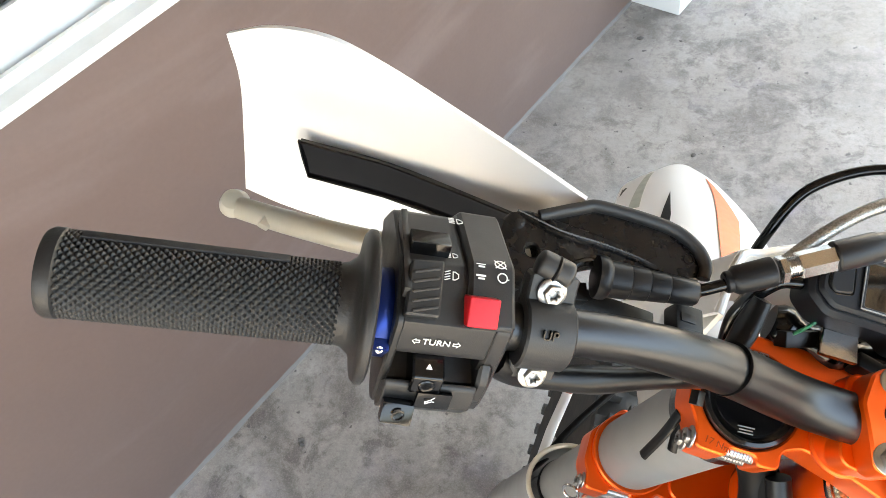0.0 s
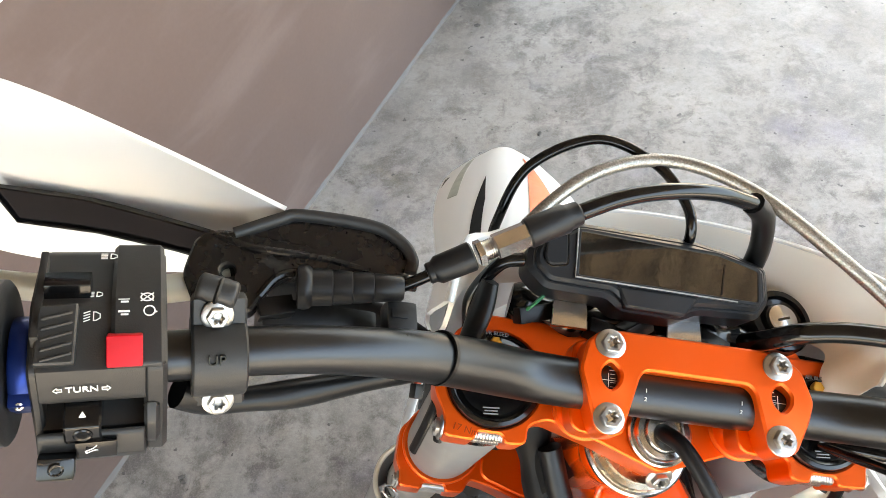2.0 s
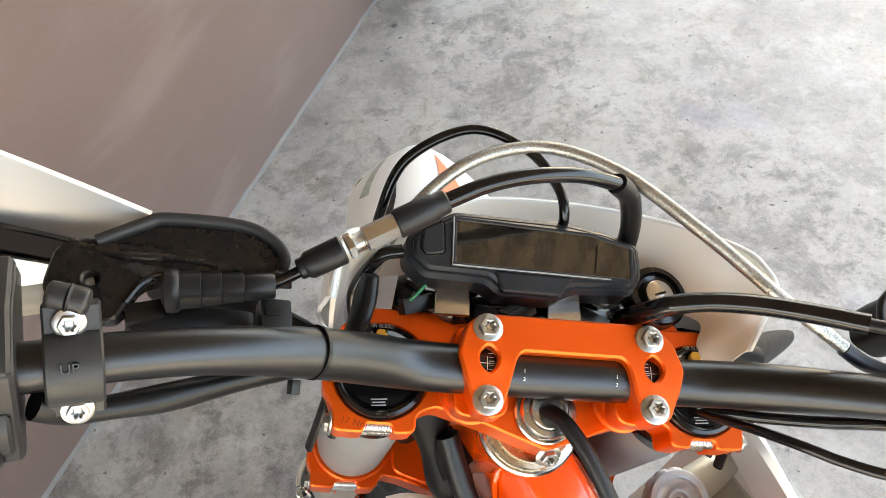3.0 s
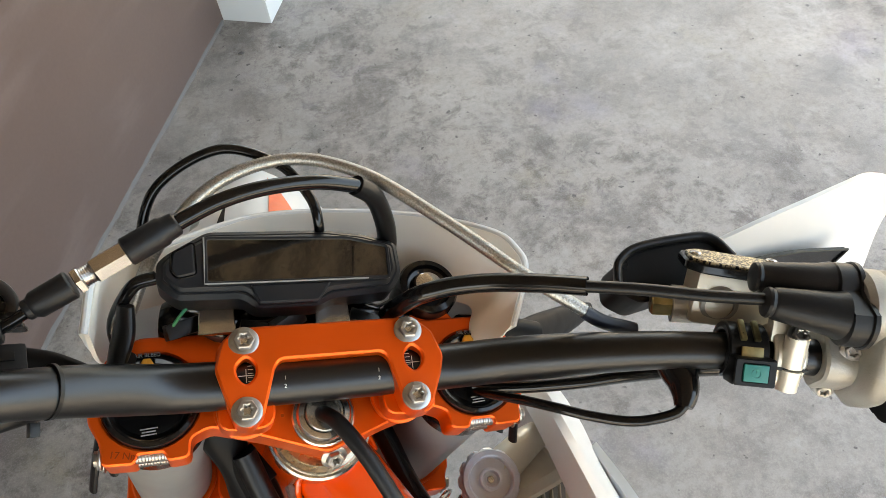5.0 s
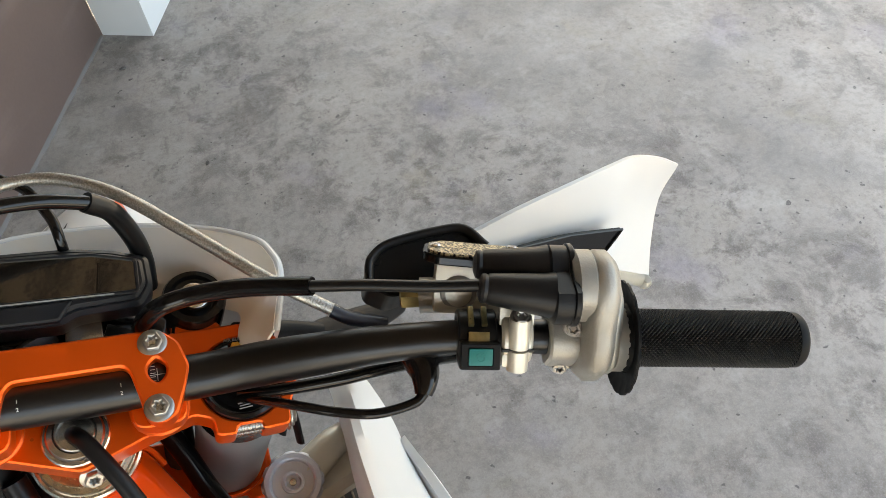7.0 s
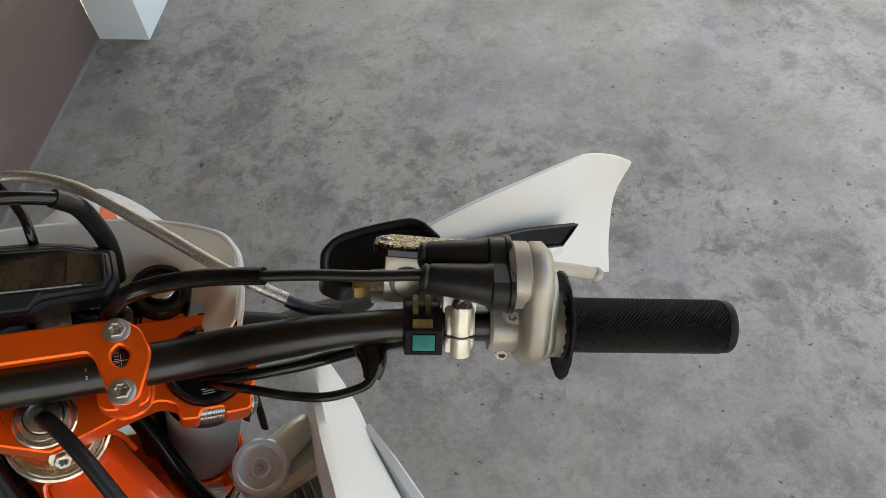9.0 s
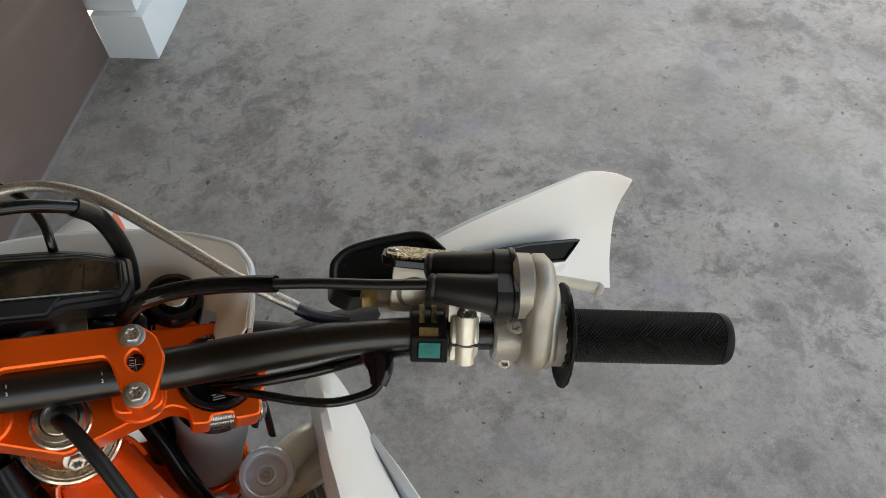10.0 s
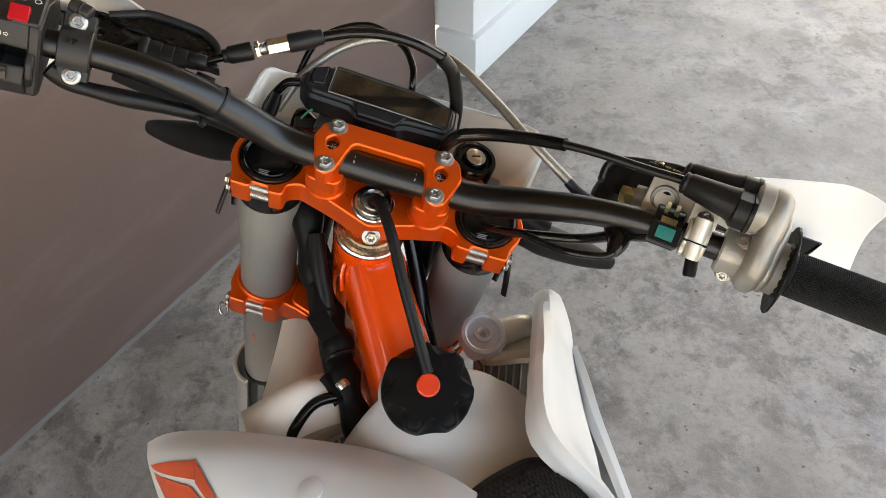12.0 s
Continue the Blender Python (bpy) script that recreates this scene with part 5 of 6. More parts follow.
def build_clamps():
    half = [(-0.1120, 0.0430), (-0.1300, 0.0310), (-0.1400, 0.0080), (-0.1395, -0.0080), (-0.1325, -0.0210), (-0.1315, -0.0340), (-0.1130, -0.0345), (-0.1120, -0.0290), (-0.0965, -0.0290), (-0.0950, -0.0345), (-0.0820, -0.0335), (-0.0815, -0.0220), (-0.0700, -0.0170), (-0.0400, -0.0255)]
    top = half + [(0.0, -0.0400)] + [(-x, y) for x, y in reversed(half)]
    tc = part("upper_fork_clamp", prism(rounded(top, 0.004, 3), -0.0830, -0.0550, [circle(-0.1040, 0.003, 0.0296, n=40), circle(0.1040, 0.003, 0.0296, n=40)], 0.0012), ORANGE, bike, "orange anodised upper fork clamp")
    part("front_rail", prism(rounded([(-0.10, 0.0340), (0.10, 0.0340), (0.092, 0.0475), (-0.092, 0.0475)], 0.003), -0.078, -0.0560, chamfer=0.001), ORANGE, tc)
    for s in (-1, 1):
        cap = part("fork_cap", lathe([(0.0294, -0.062), (0.0294, -0.0545), (0.0284, -0.0528), (0.0262, -0.0520), (0.0248, -0.0526), (0.0236, -0.0545), (0.0225, -0.0550), (0.0215, -0.0540), (0, -0.0538)], pose(s * 0.104, 0.003, 0), 48), BLACK_GLOSS, tc, "black fork cap with brass bleed screw")
        part("bleed_screw", lathe([(0.0040, -0.054), (0.0040, -0.0505), (0.0032, -0.0500), (0, -0.0500)], pose(s * 0.104 - 0.002, 0.0245, 0), 6), GOLD, cap, "brass bleed screw")
        bm = bmesh.new()
        for k, w in enumerate((0.010, 0.008, 0.009)):
            print_box(bm, pose(s * 0.104 - 0.001, -0.0165, -0.0530), 0, 0.0018 - 0.0018 * k, w, 0.0007, 4)
        part("cap_print", bm, GREY_PRINT, cap, "grey printed mark that cannot be read")
        words("lettering", "AIR BLEED", 0.0034, GREY_PRINT, cap, FORE @ pose(s * 0.104 - 0.002, 0.0220 + 0.0085, -0.0520, 0, 0, 0), label="small grey printed words")
        # pinch bolts across the split at the back
        for z in (-0.0625, -0.0750):
            bolt = part("pinch_bolt", sweep([(s * 0.104 - 0.0150, -0.0285, z), (s * 0.104 + 0.0150, -0.0285, z)], 0.0046, 18, 1), ZINC, tc, "bright pinch bolt")
            for k in range(9):
                part("thread", lathe([(0.0044, -0.0005), (0.0049, 0), (0.0044, 0.0005)], axis_pose((s * 0.104 - 0.0072 + 0.0018 * k, -0.0285, z), (1, 0, 0)), 18), ZINC, bolt)
            flange_bolt(tc, (s * 0.1318, -0.0275, z), (s, 0, 0), 0.0048)
        part("cable_hook", sweep([(s * 0.136, -0.012, -0.078), (s * 0.140, -0.026, -0.092), (s * 0.144, -0.038, -0.112)], 0.0036, 10, 5, flat=0.6), BLACK, tc, "black plastic tie end")
        part("cable_strap", sweep([(s * 0.134, -0.002, -0.084), (s * 0.132, -0.022, -0.092), (s * 0.130, -0.032, -0.100)], 0.0035, 10, 5, flat=0.5), BLACK, tc)
        # bar risers
        part("bar_riser", lathe([(0.0190, -0.0560), (0.0190, -0.0535), (0.0175, -0.0525), (0.0175, -0.0400), (0.0165, -0.0385)], pose(s * 0.049, -0.008, 0), 40), ORANGE, tc, "round orange bar riser")
        part("riser_saddle", prism(rounded([(s * 0.049 - 0.0165, -0.027), (s * 0.049 + 0.0165, -0.027), (s * 0.049 + 0.0165, 0.027), (s * 0.049 - 0.0165, 0.027)], 0.010), -0.0410, -0.0240, chamfer=0.001), ORANGE, tc)
    words("lettering", "17 Nm", 0.0058, ORANGE_DARK, tc, FORE @ pose(-0.1190, -0.0290, -0.0549, 0, 0, -10), label="engraved torque value")
    # top bridge over the bar
    bridge = [(-0.0660, 0.0050), (-0.0615, 0.0220), (-0.0540, 0.0285), (-0.0440, 0.0300), (0.0440, 0.0300), (0.0550, 0.0285), (0.0640, 0.0200), (0.0690, 0.0030), (0.0660, -0.0080), (0.0590, -0.0260), (0.0500, -0.0295), (0.0420, -0.0250), (0.0345, 0.0040), (0.0310, 0.0080), (-0.0285, 0.0080), (-0.0320, 0.0040), (-0.0395, -0.0230), (-0.0470, -0.0295), (-0.0555, -0.0270), (-0.0620, -0.0080)]
    hole = lambda x: rounded([(x, 0.0115), (x + 0.0058, 0.0055), (x + 0.0050, -0.0010), (x, -0.0060), (x - 0.0050, -0.0010), (x - 0.0058, 0.0055)], 0.003, 3)
    dome = lambda x, y: -0.0035 * min(1, abs(y) / 0.028) ** 2
    br = part("bar_clamp", prism(rounded(bridge, 0.003, 3), -0.0235, -0.0040, [hole(-0.0485), hole(0.0500)], 0.0014, lift=dome), ORANGE, bike, "orange anodised one-piece bar clamp")
    for x in (-0.049, 0.049):
        for y in (-0.0205, 0.0205):
            flange_bolt(br, (x, y, -0.0062), (0, 0, 1), 0.0061)
    for x, w in ((-0.0485, 1), (0.050, -1)):
        bm = bmesh.new()
        for k in range(7):
            box((0.0030, 0.00025, 0.0003), m=Matrix.Translation((x + 0.0025 * w, 0.0095 - 0.0024 * k, -0.0090 - 0.9 * abs(0.0095 - 0.0024 * k) ** 2 / 0.028 - 0.0003)), bm=bm)
        box((0.0003, 0.0080, 0.0003), (x, 0.001, -0.0092), bm=bm)
        box((0.0090, 0.0003, 0.0003), (x, 0.001, -0.0092), bm=bm)
        tagged(part("bar_scale", bm, PRINT, br, "fine white scale marks on the bar"), kind="stuff")
    for x in (-0.0265, 0.0290):
        for k, txt in enumerate(("1", "2")):
            y = -0.0020 - 0.0045 * k
            a = math.asin(min(0.95, -y / 0.0145))
            words("lettering", txt, 0.0032, PRINT, br, FORE @ pose(x, y, -0.024 + 0.0145 * math.cos(a), math.degrees(a), 0, 0), label="small white printed figure")
    # steering stem
    st = part("stem_nut", lathe([(0.0200, -0.055), (0.0200, -0.0515), (0.0190, -0.0505), (0.0150, -0.0505)], pose(-0.0015, -0.0170, 0), 40), STEEL, tc, "bright steering stem nut")
    part("stem_collar", lathe([(0.0172, -0.0515), (0.0172, -0.0470), (0.0160, -0.0452), (0.0128, -0.0446), (0.0118, -0.0470), (0.0114, -0.0550), (0, -0.0550)], pose(-0.0015, -0.0170, 0), 40), STEEL, st)
    part("stem_bore", lathe([(0.0124, -0.0455), (0.0114, -0.0425), (0.0102, -0.0425), (0.0096, -0.054), (0, -0.054)], pose(-0.0015, -0.0170, 0), 32), STEEL, st)
    flange_bolt(tc, (0.0050, -0.0405, -0.0700), (0.15, -0.75, 0.60), 0.0060)
    # vent hose from the cap into the stem
    cable("vent_hose", [(-0.003, -0.0165, -0.0530), (-0.0015, -0.0185, -0.0430), (0.0060, -0.0280, -0.0330), (0.0220, -0.0520, -0.0330), (0.0430, -0.0870, -0.0450), (0.0650, -0.1200, -0.0600), (0.0860, -0.1520, -0.0730)], 0.0052, BOOT, bike, "dark rubber vent hose into the steering stem")

    low = [(-0.1420, 0.0120), (-0.1430, -0.0150), (-0.1385, -0.0240), (-0.1380, -0.0370), (-0.1180, -0.0375), (-0.1170, -0.0320), (-0.0985, -0.0320), (-0.0970, -0.0375), (-0.0820, -0.0370), (-0.0770, -0.0250), (-0.0600, -0.0280)]
    low = low + [(0.0, -0.0480)] + [(-x, y) for x, y in reversed(low)] + [(0.1180, 0.0400), (0.07, 0.030), (-0.07, 0.030), (-0.1180, 0.0400)]
    lc = part("lower_fork_clamp", prism(rounded(low, 0.004, 3), -0.3030, -0.2680, [circle(-0.1040, 0.003, 0.0312, n=40), circle(0.1040, 0.003, 0.0312, n=40)], 0.0015), ORANGE, bike, "orange anodised lower fork clamp", LOWER)
    part("clamp_web", prism(rounded([(-0.070, 0.030), (-0.068, -0.022), (0.0, -0.044), (0.068, -0.022), (0.070, 0.030)], 0.008), -0.2700, -0.2640, chamfer=0.0015), ORANGE, lc, m=LOWER)
    for s in (-1, 1):
        part("clamp_ring", lathe([(0.0316, -0.270), (0.0352, -0.2685), (0.0352, -0.2630), (0.0338, -0.2615), (0.0316, -0.2620)], pose(s * 0.104, 0.003, 0), 48), ORANGE, lc, m=LOWER)
        for z in (-0.2770, -0.2940):
            part("pinch_bolt", sweep([(s * 0.104 - 0.016, -0.0320, z), (s * 0.104 + 0.016, -0.0320, z)], 0.0046, 16, 1), ZINC, lc, "bright pinch bolt", LOWER)
            flange_bolt(lc, (s * 0.1382, -0.0300, z), (s, 0, 0), 0.0048, m=LOWER)
        part("eye_ring", sweep([axis_pose((s * 0.1430, -0.0400, -0.2960), (0.6 * s, -1, 0.3)) @ Vector((0.0072 * math.cos(t), 0.0105 * math.sin(t), 0)) for t in (2 * math.pi * k / 16 for k in range(17))], 0.0014, 8, 2), STEEL, lc, "bright cable eye", LOWER)
    return tc


def leg_part(name, bm, mat, parent, label=""):
    """A part that follows the fork legs."""
    return part(name, bm, mat, parent, label, FORKS)


def build_forks():
    for s in (-1, 1):
        x = s * 0.104
        f = leg_part("fork_leg", lathe([(0.0280, -0.56), (0.0295, -0.555), (0.0295, -0.31), (0.0312, -0.30), (0.0312, -0.11), (0.0312, -0.084), (0.0290, -0.080)], pose(x, 0.003, 0), 48), FORK, bike, "grey hard-anodised fork leg")
        leg_part("fork_band", lathe([(0.0310, -0.106), (0.0324, -0.104), (0.0324, -0.0845), (0.0310, -0.0838)], pose(x, 0.003, 0), 48), BLACK_GLOSS, f, "black band round the leg under the clamp")
        leg_part("stanchion", lathe([(0.0240, -1.02), (0.0240, -0.55)], pose(x, 0.003, 0), 36), STEEL, f, "bright inner tube")
        leg_part("dust_seal", lathe([(0.0300, -0.570), (0.0305, -0.566), (0.0305, -0.558), (0.0290, -0.554)], pose(x, 0.003, 0), 40), BLACK, f)
        rows = []
        for z in (-0.535, -0.55, -0.62, -0.75, -0.95):
            r = 0.0375 if s > 0 else 0.0435
            rows.append([(x + r * math.cos(a) * 1.0, 0.003 + r * math.sin(a), z + (0.02 * math.cos(a * s) if z > -0.56 else 0)) for a in (math.radians(180 - d) if s < 0 else math.radians(d) for d in range(-70, 111, 20))])
        fg = leg_part("fork_guard", sheet(rows, 0.0025 * s), TILE_PLASTIC, f, "grey plastic fork guard")
        leg_part("guard_lip", sweep(rows[0], 0.0032, 10, 3), PALE_CAST, fg, "pale lip along the top of the fork guard")
        if s < 0:
            dg = leg_part("disc_guard", sweep([(-0.0960, 0.175, -0.690), (-0.0981, 0.1586, -0.700), (-0.1040, 0.124, -0.702), (-0.1097, 0.0908, -0.705), (-0.112, 0.050, -0.720)], 0.0085, 14, 5, flat=0.5), WHITE, f, "white plastic strip before the leg")
            leg_part("red_mark", sweep([(-0.0990, 0.160, -0.692), (-0.1000, 0.152, -0.692)], 0.0055, 8, 1), RED_DECAL, dg, "red mark")
            leg_part("brake_hose", sweep([(-0.050, 0.165, -0.590), (-0.058, 0.1466, -0.600), (-0.085, 0.107, -0.602), (-0.1074, 0.0707, -0.605), (-0.118, 0.045, -0.640), (-0.118, 0.040, -0.75)], 0.0052, 12, 6), BLACK_SOFT, f, "black brake hose")
        leg_part("axle_lug", box((0.040, 0.070, 0.10), (x, 0.020, -1.045), None, 0.012), FORK, f)
        if s < 0:
            words_bm = bmesh.new()
            for k in range(3):
                box((0.010 - 0.002 * k, 0.0004, 0.004), (x - 0.004, 0.003 - 0.0289, -0.40 - 0.008 * k), bm=words_bm)
            leg_part("leg_print", words_bm, DECAL, f, "small red printed marks that cannot be read")
    # front wheel in the plane of the steering
    hub = (0.0, 0.035, -1.065)
    turn = Matrix.Translation(hub) @ pose(0, 0, 0, 0, 90, 0)
    prof = [(0.270, -0.030), (0.300, -0.040), (0.322, -0.036), (0.334, -0.020), (0.337, 0.0), (0.334, 0.020), (0.322, 0.036), (0.300, 0.040), (0.270, 0.030)]
    wheel = leg_part("front_wheel", lathe([(0.262, -0.018), (0.272, -0.020), (0.276, -0.012), (0.262, -0.008), (0.262, 0.008), (0.276, 0.012), (0.272, 0.020), (0.262, 0.018)], turn, 64), BLACK, bike, "spoked front wheel with knobbly tyre")
    tyre = leg_part("tyre", lathe(prof, turn, 72), TYRE, wheel, "black knobbly tyre")
    for k in range(40):
        for j, (rr, off) in enumerate(((0.343, -0.016), (0.343, 0.016), (0.330, -0.034), (0.330, 0.034))):
            a = 2 * math.pi * (k + 0.5 * (j % 2)) / 40
            leg_part("knob", box((0.016, 0.020, 0.018), m=turn @ pose(0, 0, 0, 0, 0, math.degrees(a)) @ pose(rr, 0, off)), TYRE, tyre)
    for k in range(32):
        a, b = 2 * math.pi * k / 32, 2 * math.pi * (k + (2.6 if k % 2 else -2.6)) / 32
        o = 0.022 if k % 4 < 2 else -0.022
        leg_part("spoke", sweep([turn @ Vector((0.026 * math.cos(b), 0.026 * math.sin(b), o)), turn @ Vector((0.264 * math.cos(a), 0.264 * math.sin(a), o * 0.2))], 0.0016, 6, 1), STEEL, wheel)
    leg_part("hub", lathe([(0.016, -0.085), (0.016, -0.04), (0.034, -0.03), (0.024, -0.018), (0.024, 0.018), (0.034, 0.03), (0.016, 0.04), (0.016, 0.085)], turn, 32), ORANGE, wheel)
    leg_part("brake_disc", lathe([(0.095, -0.046), (0.128, -0.046), (0.128, -0.043), (0.095, -0.043)], turn, 48), STEEL, wheel, "bright brake disc")


def build_mask():
    """The headlight mask, the fender and the signals."""
    rim = [(-0.1390, 0.0400, -0.0320), (-0.1335, 0.0770, -0.0290), (-0.116, 0.0900, -0.0410), (-0.083, 0.1110, -0.0570), (-0.035, 0.1330, -0.0700), (0.030, 0.1330, -0.0650), (0.085, 0.1170, -0.0450), (0.120, 0.0880, -0.0120), (0.1300, 0.0700, -0.0020), (0.1325, 0.0570, 0.0000), (0.1320, 0.0440, -0.0140), (0.1280, 0.0260, -0.0300)]
    inner = [(-0.1380, 0.0380, -0.0900), (-0.1280, 0.0680, -0.0850), (-0.110, 0.0760, -0.0850), (-0.075, 0.0820, -0.0870), (-0.030, 0.0880, -0.0880), (0.030, 0.0880, -0.0860), (0.075, 0.0720, -0.0800), (0.105, 0.0560, -0.0600), (0.1110, 0.0460, -0.0520), (0.1080, 0.0360, -0.0540), (0.1060, 0.0260, -0.0560), (0.1040, 0.0140, -0.0580)]
    mid = [tuple(Vector(a) * 0.55 + Vector(b) * 0.45 + Vector((0, -0.004, -0.006))) for a, b in zip(rim, inner)]
    outer = [(x * 1.02, y + 0.014, z - 0.10) for x, y, z in rim]
    low = [(x * 0.75, y + 0.020, z - 0.26) for x, y, z in rim]
    mask = part("headlight_mask", sheet(smooth_rows([inner, mid, rim], 4), 0.003), CREAM, bike, "white plastic headlight mask")
    part("mask_shell", sheet(smooth_rows([rim, outer, low], 4), 0.003), WHITE, mask)
    part("mask_edge", sweep(rim, 0.0024, 10, 6), WHITE, mask)
    for s in (-1, 1):
        sg = part("turn_signal", sweep([(s * 0.120, 0.020, -0.090), (s * 0.158, 0.036, -0.1100), (s * 0.185, 0.048, -0.130), (s * 0.235, 0.070, -0.168), (s * 0.278, 0.0890, -0.2000)], lambda f: 0.0075 + 0.0100 * math.sin(math.pi * min(1, max(0, f - 0.12) / 0.88) ** 0.8) ** 0.8 if f > 0.12 else 0.0075, 24, 8, flat=0.62), BLACK_SOFT, bike, "black turn signal on a rubber stalk")
        for k in range(3):
            part("stalk_ring", lathe([(0.009, -0.002), (0.0105, 0), (0.009, 0.002)], axis_pose((s * (0.130 + 0.008 * k), 0.024 + 0.0035 * k, -0.095 - 0.0045 * k), (s * 0.9, 0.4, -0.45)), 20), BLACK_SOFT, sg)
    part("tube_cover", sweep([(0.104, 0.040, -0.075), (0.140, 0.040, -0.085), (0.170, 0.036, -0.092)], 0.011, 16, 5), BLACK_SOFT, bike, "black ribbed rubber sleeve")

    rows = []
    for k, (y, z, w) in enumerate(((0.02, -0.335, 0.060), (0.12, -0.365, 0.085), (0.22, -0.420, 0.105), (0.33, -0.500, 0.118), (0.42, -0.575, 0.112), (0.50, -0.660, 0.088), (0.545, -0.720, 0.055))):
        rows.append([(w * t, y - 0.02 * t * t, z - 0.055 * abs(t) ** 2.2) for t in (-1, -0.75, -0.45, -0.15, 0.15, 0.45, 0.75, 1)])
    fine = smooth_rows(rows, 4)
    fender = part("front_fender", sheet(fine, 0.003), WHITE, bike, "white front fender with orange and dark graphics")
    for corners, mat, label in ((((19.3, 16.0), (14.0, 18.4), (8.5, 15.8), (8.5, 13.2)), DECAL, "orange graphic"),
                                (((15.8, 8.0), (13.0, 7.7), (10.0, 6.4), (10.0, 4.8)), BLACK_SOFT, "black wedge graphic"),
                                (((20.5, 4.2), (20.5, 5.2), (14.2, 3.6), (14.2, 1.9)), PALE_DECAL, "pale green stripe"),
                                (((22.5, 0.1), (22.5, 2.4), (18.5, 1.4), (16.4, 0.1)), BLACK_SOFT, "black corner graphic")):
        part("decal", sheet(draped(fine, corners, (0, 0.0015, 0.0050)), 0.0006), mat, fender, label)


def build_body():
    """Frame, tank, radiators, shrouds and seat."""
    # head tube along the steering axis, and the backbone
    frame_ob = part("frame", lathe([(0.0330, -0.250), (0.0345, -0.245), (0.0335, -0.23), (0.0335, -0.118), (0.0345, -0.113), (0.0345, -0.098)], pose(0, -0.017, 0), 48), FRAME, bike, "glossy orange steel frame")
    part("head_bearing", lathe([(0.0345, -0.0990), (0.0350, -0.0975), (0.0350, -0.0945), (0.0335, -0.0930), (0.030, -0.0925)], pose(0, -0.017, 0), 48), STEEL, frame_ob, "bright steering head bearing cover")
    part("bearing_cap", lathe([(0.0320, -0.0930), (0.0305, -0.0895), (0.0270, -0.0885), (0.0270, -0.0835)], pose(0, -0.017, 0), 36), BRASS_PALE, frame_ob)
    secs = [(0.030, -0.075, 0.034, 0.050), (-0.015, -0.082, 0.0345, 0.052), (-0.060, -0.105, 0.036, 0.050), (-0.110, -0.138, 0.037, 0.046), (-0.180, -0.185, 0.036, 0.042), (-0.320, -0.245, 0.034, 0.040)]
    bm, rings = bmesh.new(), []
    for y, z, w, h in secs:
        loop = rounded([(-w, -h), (w, -h), (w * 0.86, h * 0.55), (w * 0.52, h), (-w * 0.52, h), (-w * 0.86, h * 0.55)], 0.005, 3)
        rings.append([bm.verts.new((x, y, z - 0.030 + q)) for x, q in loop])
    for a, b in zip(rings, rings[1:]):
        for k in range(len(a)):
            bm.faces.new((a[k], a[(k + 1) % len(a)], b[(k + 1) % len(a)], b[k]))
    bm.faces.new(rings[0])
    bm.faces.new(rings[-1][::-1])
    part("backbone", bm, FRAME, frame_ob, m=BODY, angle=24)
    for s in (-1, 1):
        part("weld", sweep([(s * 0.012, 0.016, -0.058), (s * 0.030, 0.006, -0.075), (s * 0.034, 0.000, -0.100)], 0.0022, 8, 5), FRAME, frame_ob, m=BODY)
        part("side_tube", sweep([(s * 0.026, -0.01, -0.16), (s * 0.060, -0.06, -0.30), (s * 0.085, -0.10, -0.50), (s * 0.095, -0.16, -0.72)], 0.016, 16, 6), FRAME, frame_ob, m=BODY)

    # tank with its neck
    rows = []
    for i in range(44):
        y = -0.098 - 0.0078 * i
        row = []
        for j in range(33):
            x = -0.095 + 0.215 * j / 32
            side = (x - 0.012) / (0.132 if x > 0.012 else 0.105)
            z = -0.122 - 0.10 * abs(side) ** (4.0 if x > 0.012 else 3.2)
            z += 0.014 * math.exp(-((x ** 2 + (y + 0.143) ** 2) / 0.050 ** 2) ** 1.5)
            ahead = max(0.0, y + 0.122 + 0.75 * max(0.0, x - 0.06) + 0.12 * max(0.0, -x - 0.02))
            z -= 0.10 * (ahead / 0.030) ** 2
            row.append((x, y, max(z, -0.30)))
        rows.append(row)
    tank = part("fuel_tank", sheet(rows, 0.006), WHITE, bike, "milky white plastic fuel tank", BODY, 70)
    capm = BODY @ axis_pose((0.0005, -0.1425, -0.0980), (-0.14, -0.38, 0.91)) @ Matrix.Scale(0.95, 4)
    part("tank_neck", lathe([(0.046, -0.030), (0.041, -0.012), (0.036, -0.004)], None, 48), WHITE, tank, m=capm)
    bm, rings = bmesh.new(), []
    for r, z, cut in ((0.0425, -0.012, 0.0), (0.0432, -0.009, 0.0), (0.0436, -0.003, 0.08), (0.0436, 0.0015, 0.35), (0.0434, 0.0060, 0.70), (0.0430, 0.0105, 0.95), (0.0418, 0.0142, 1.05), (0.0395, 0.0158, 0.95), (0.0285, 0.0162, 0.0), (0.012, 0.0164, 0.0)):
        ring = []
        for k in range(112):
            t = 2 * math.pi * k / 112
            dent = max(0.0, 1 - (abs((t * 7 / (2 * math.pi) + 0.15) % 1 - 0.5) / 0.36) ** 2)
            rr = r - cut * 0.0098 * dent
            ring.append(bm.verts.new((rr * math.cos(t), rr * math.sin(t), z)))
        rings.append(ring)
    for p, q in zip(rings, rings[1:]):
        for k in range(112):
            bm.faces.new((p[k], p[(k + 1) % 112], q[(k + 1) % 112], q[k]))
    bm.faces.new(rings[0][::-1])
    bm.faces.new(rings[-1])
    cap = part("tank_cap", bm, BLACK_SOFT, tank, "black scalloped fuel cap with red vent plug", capm, 40)
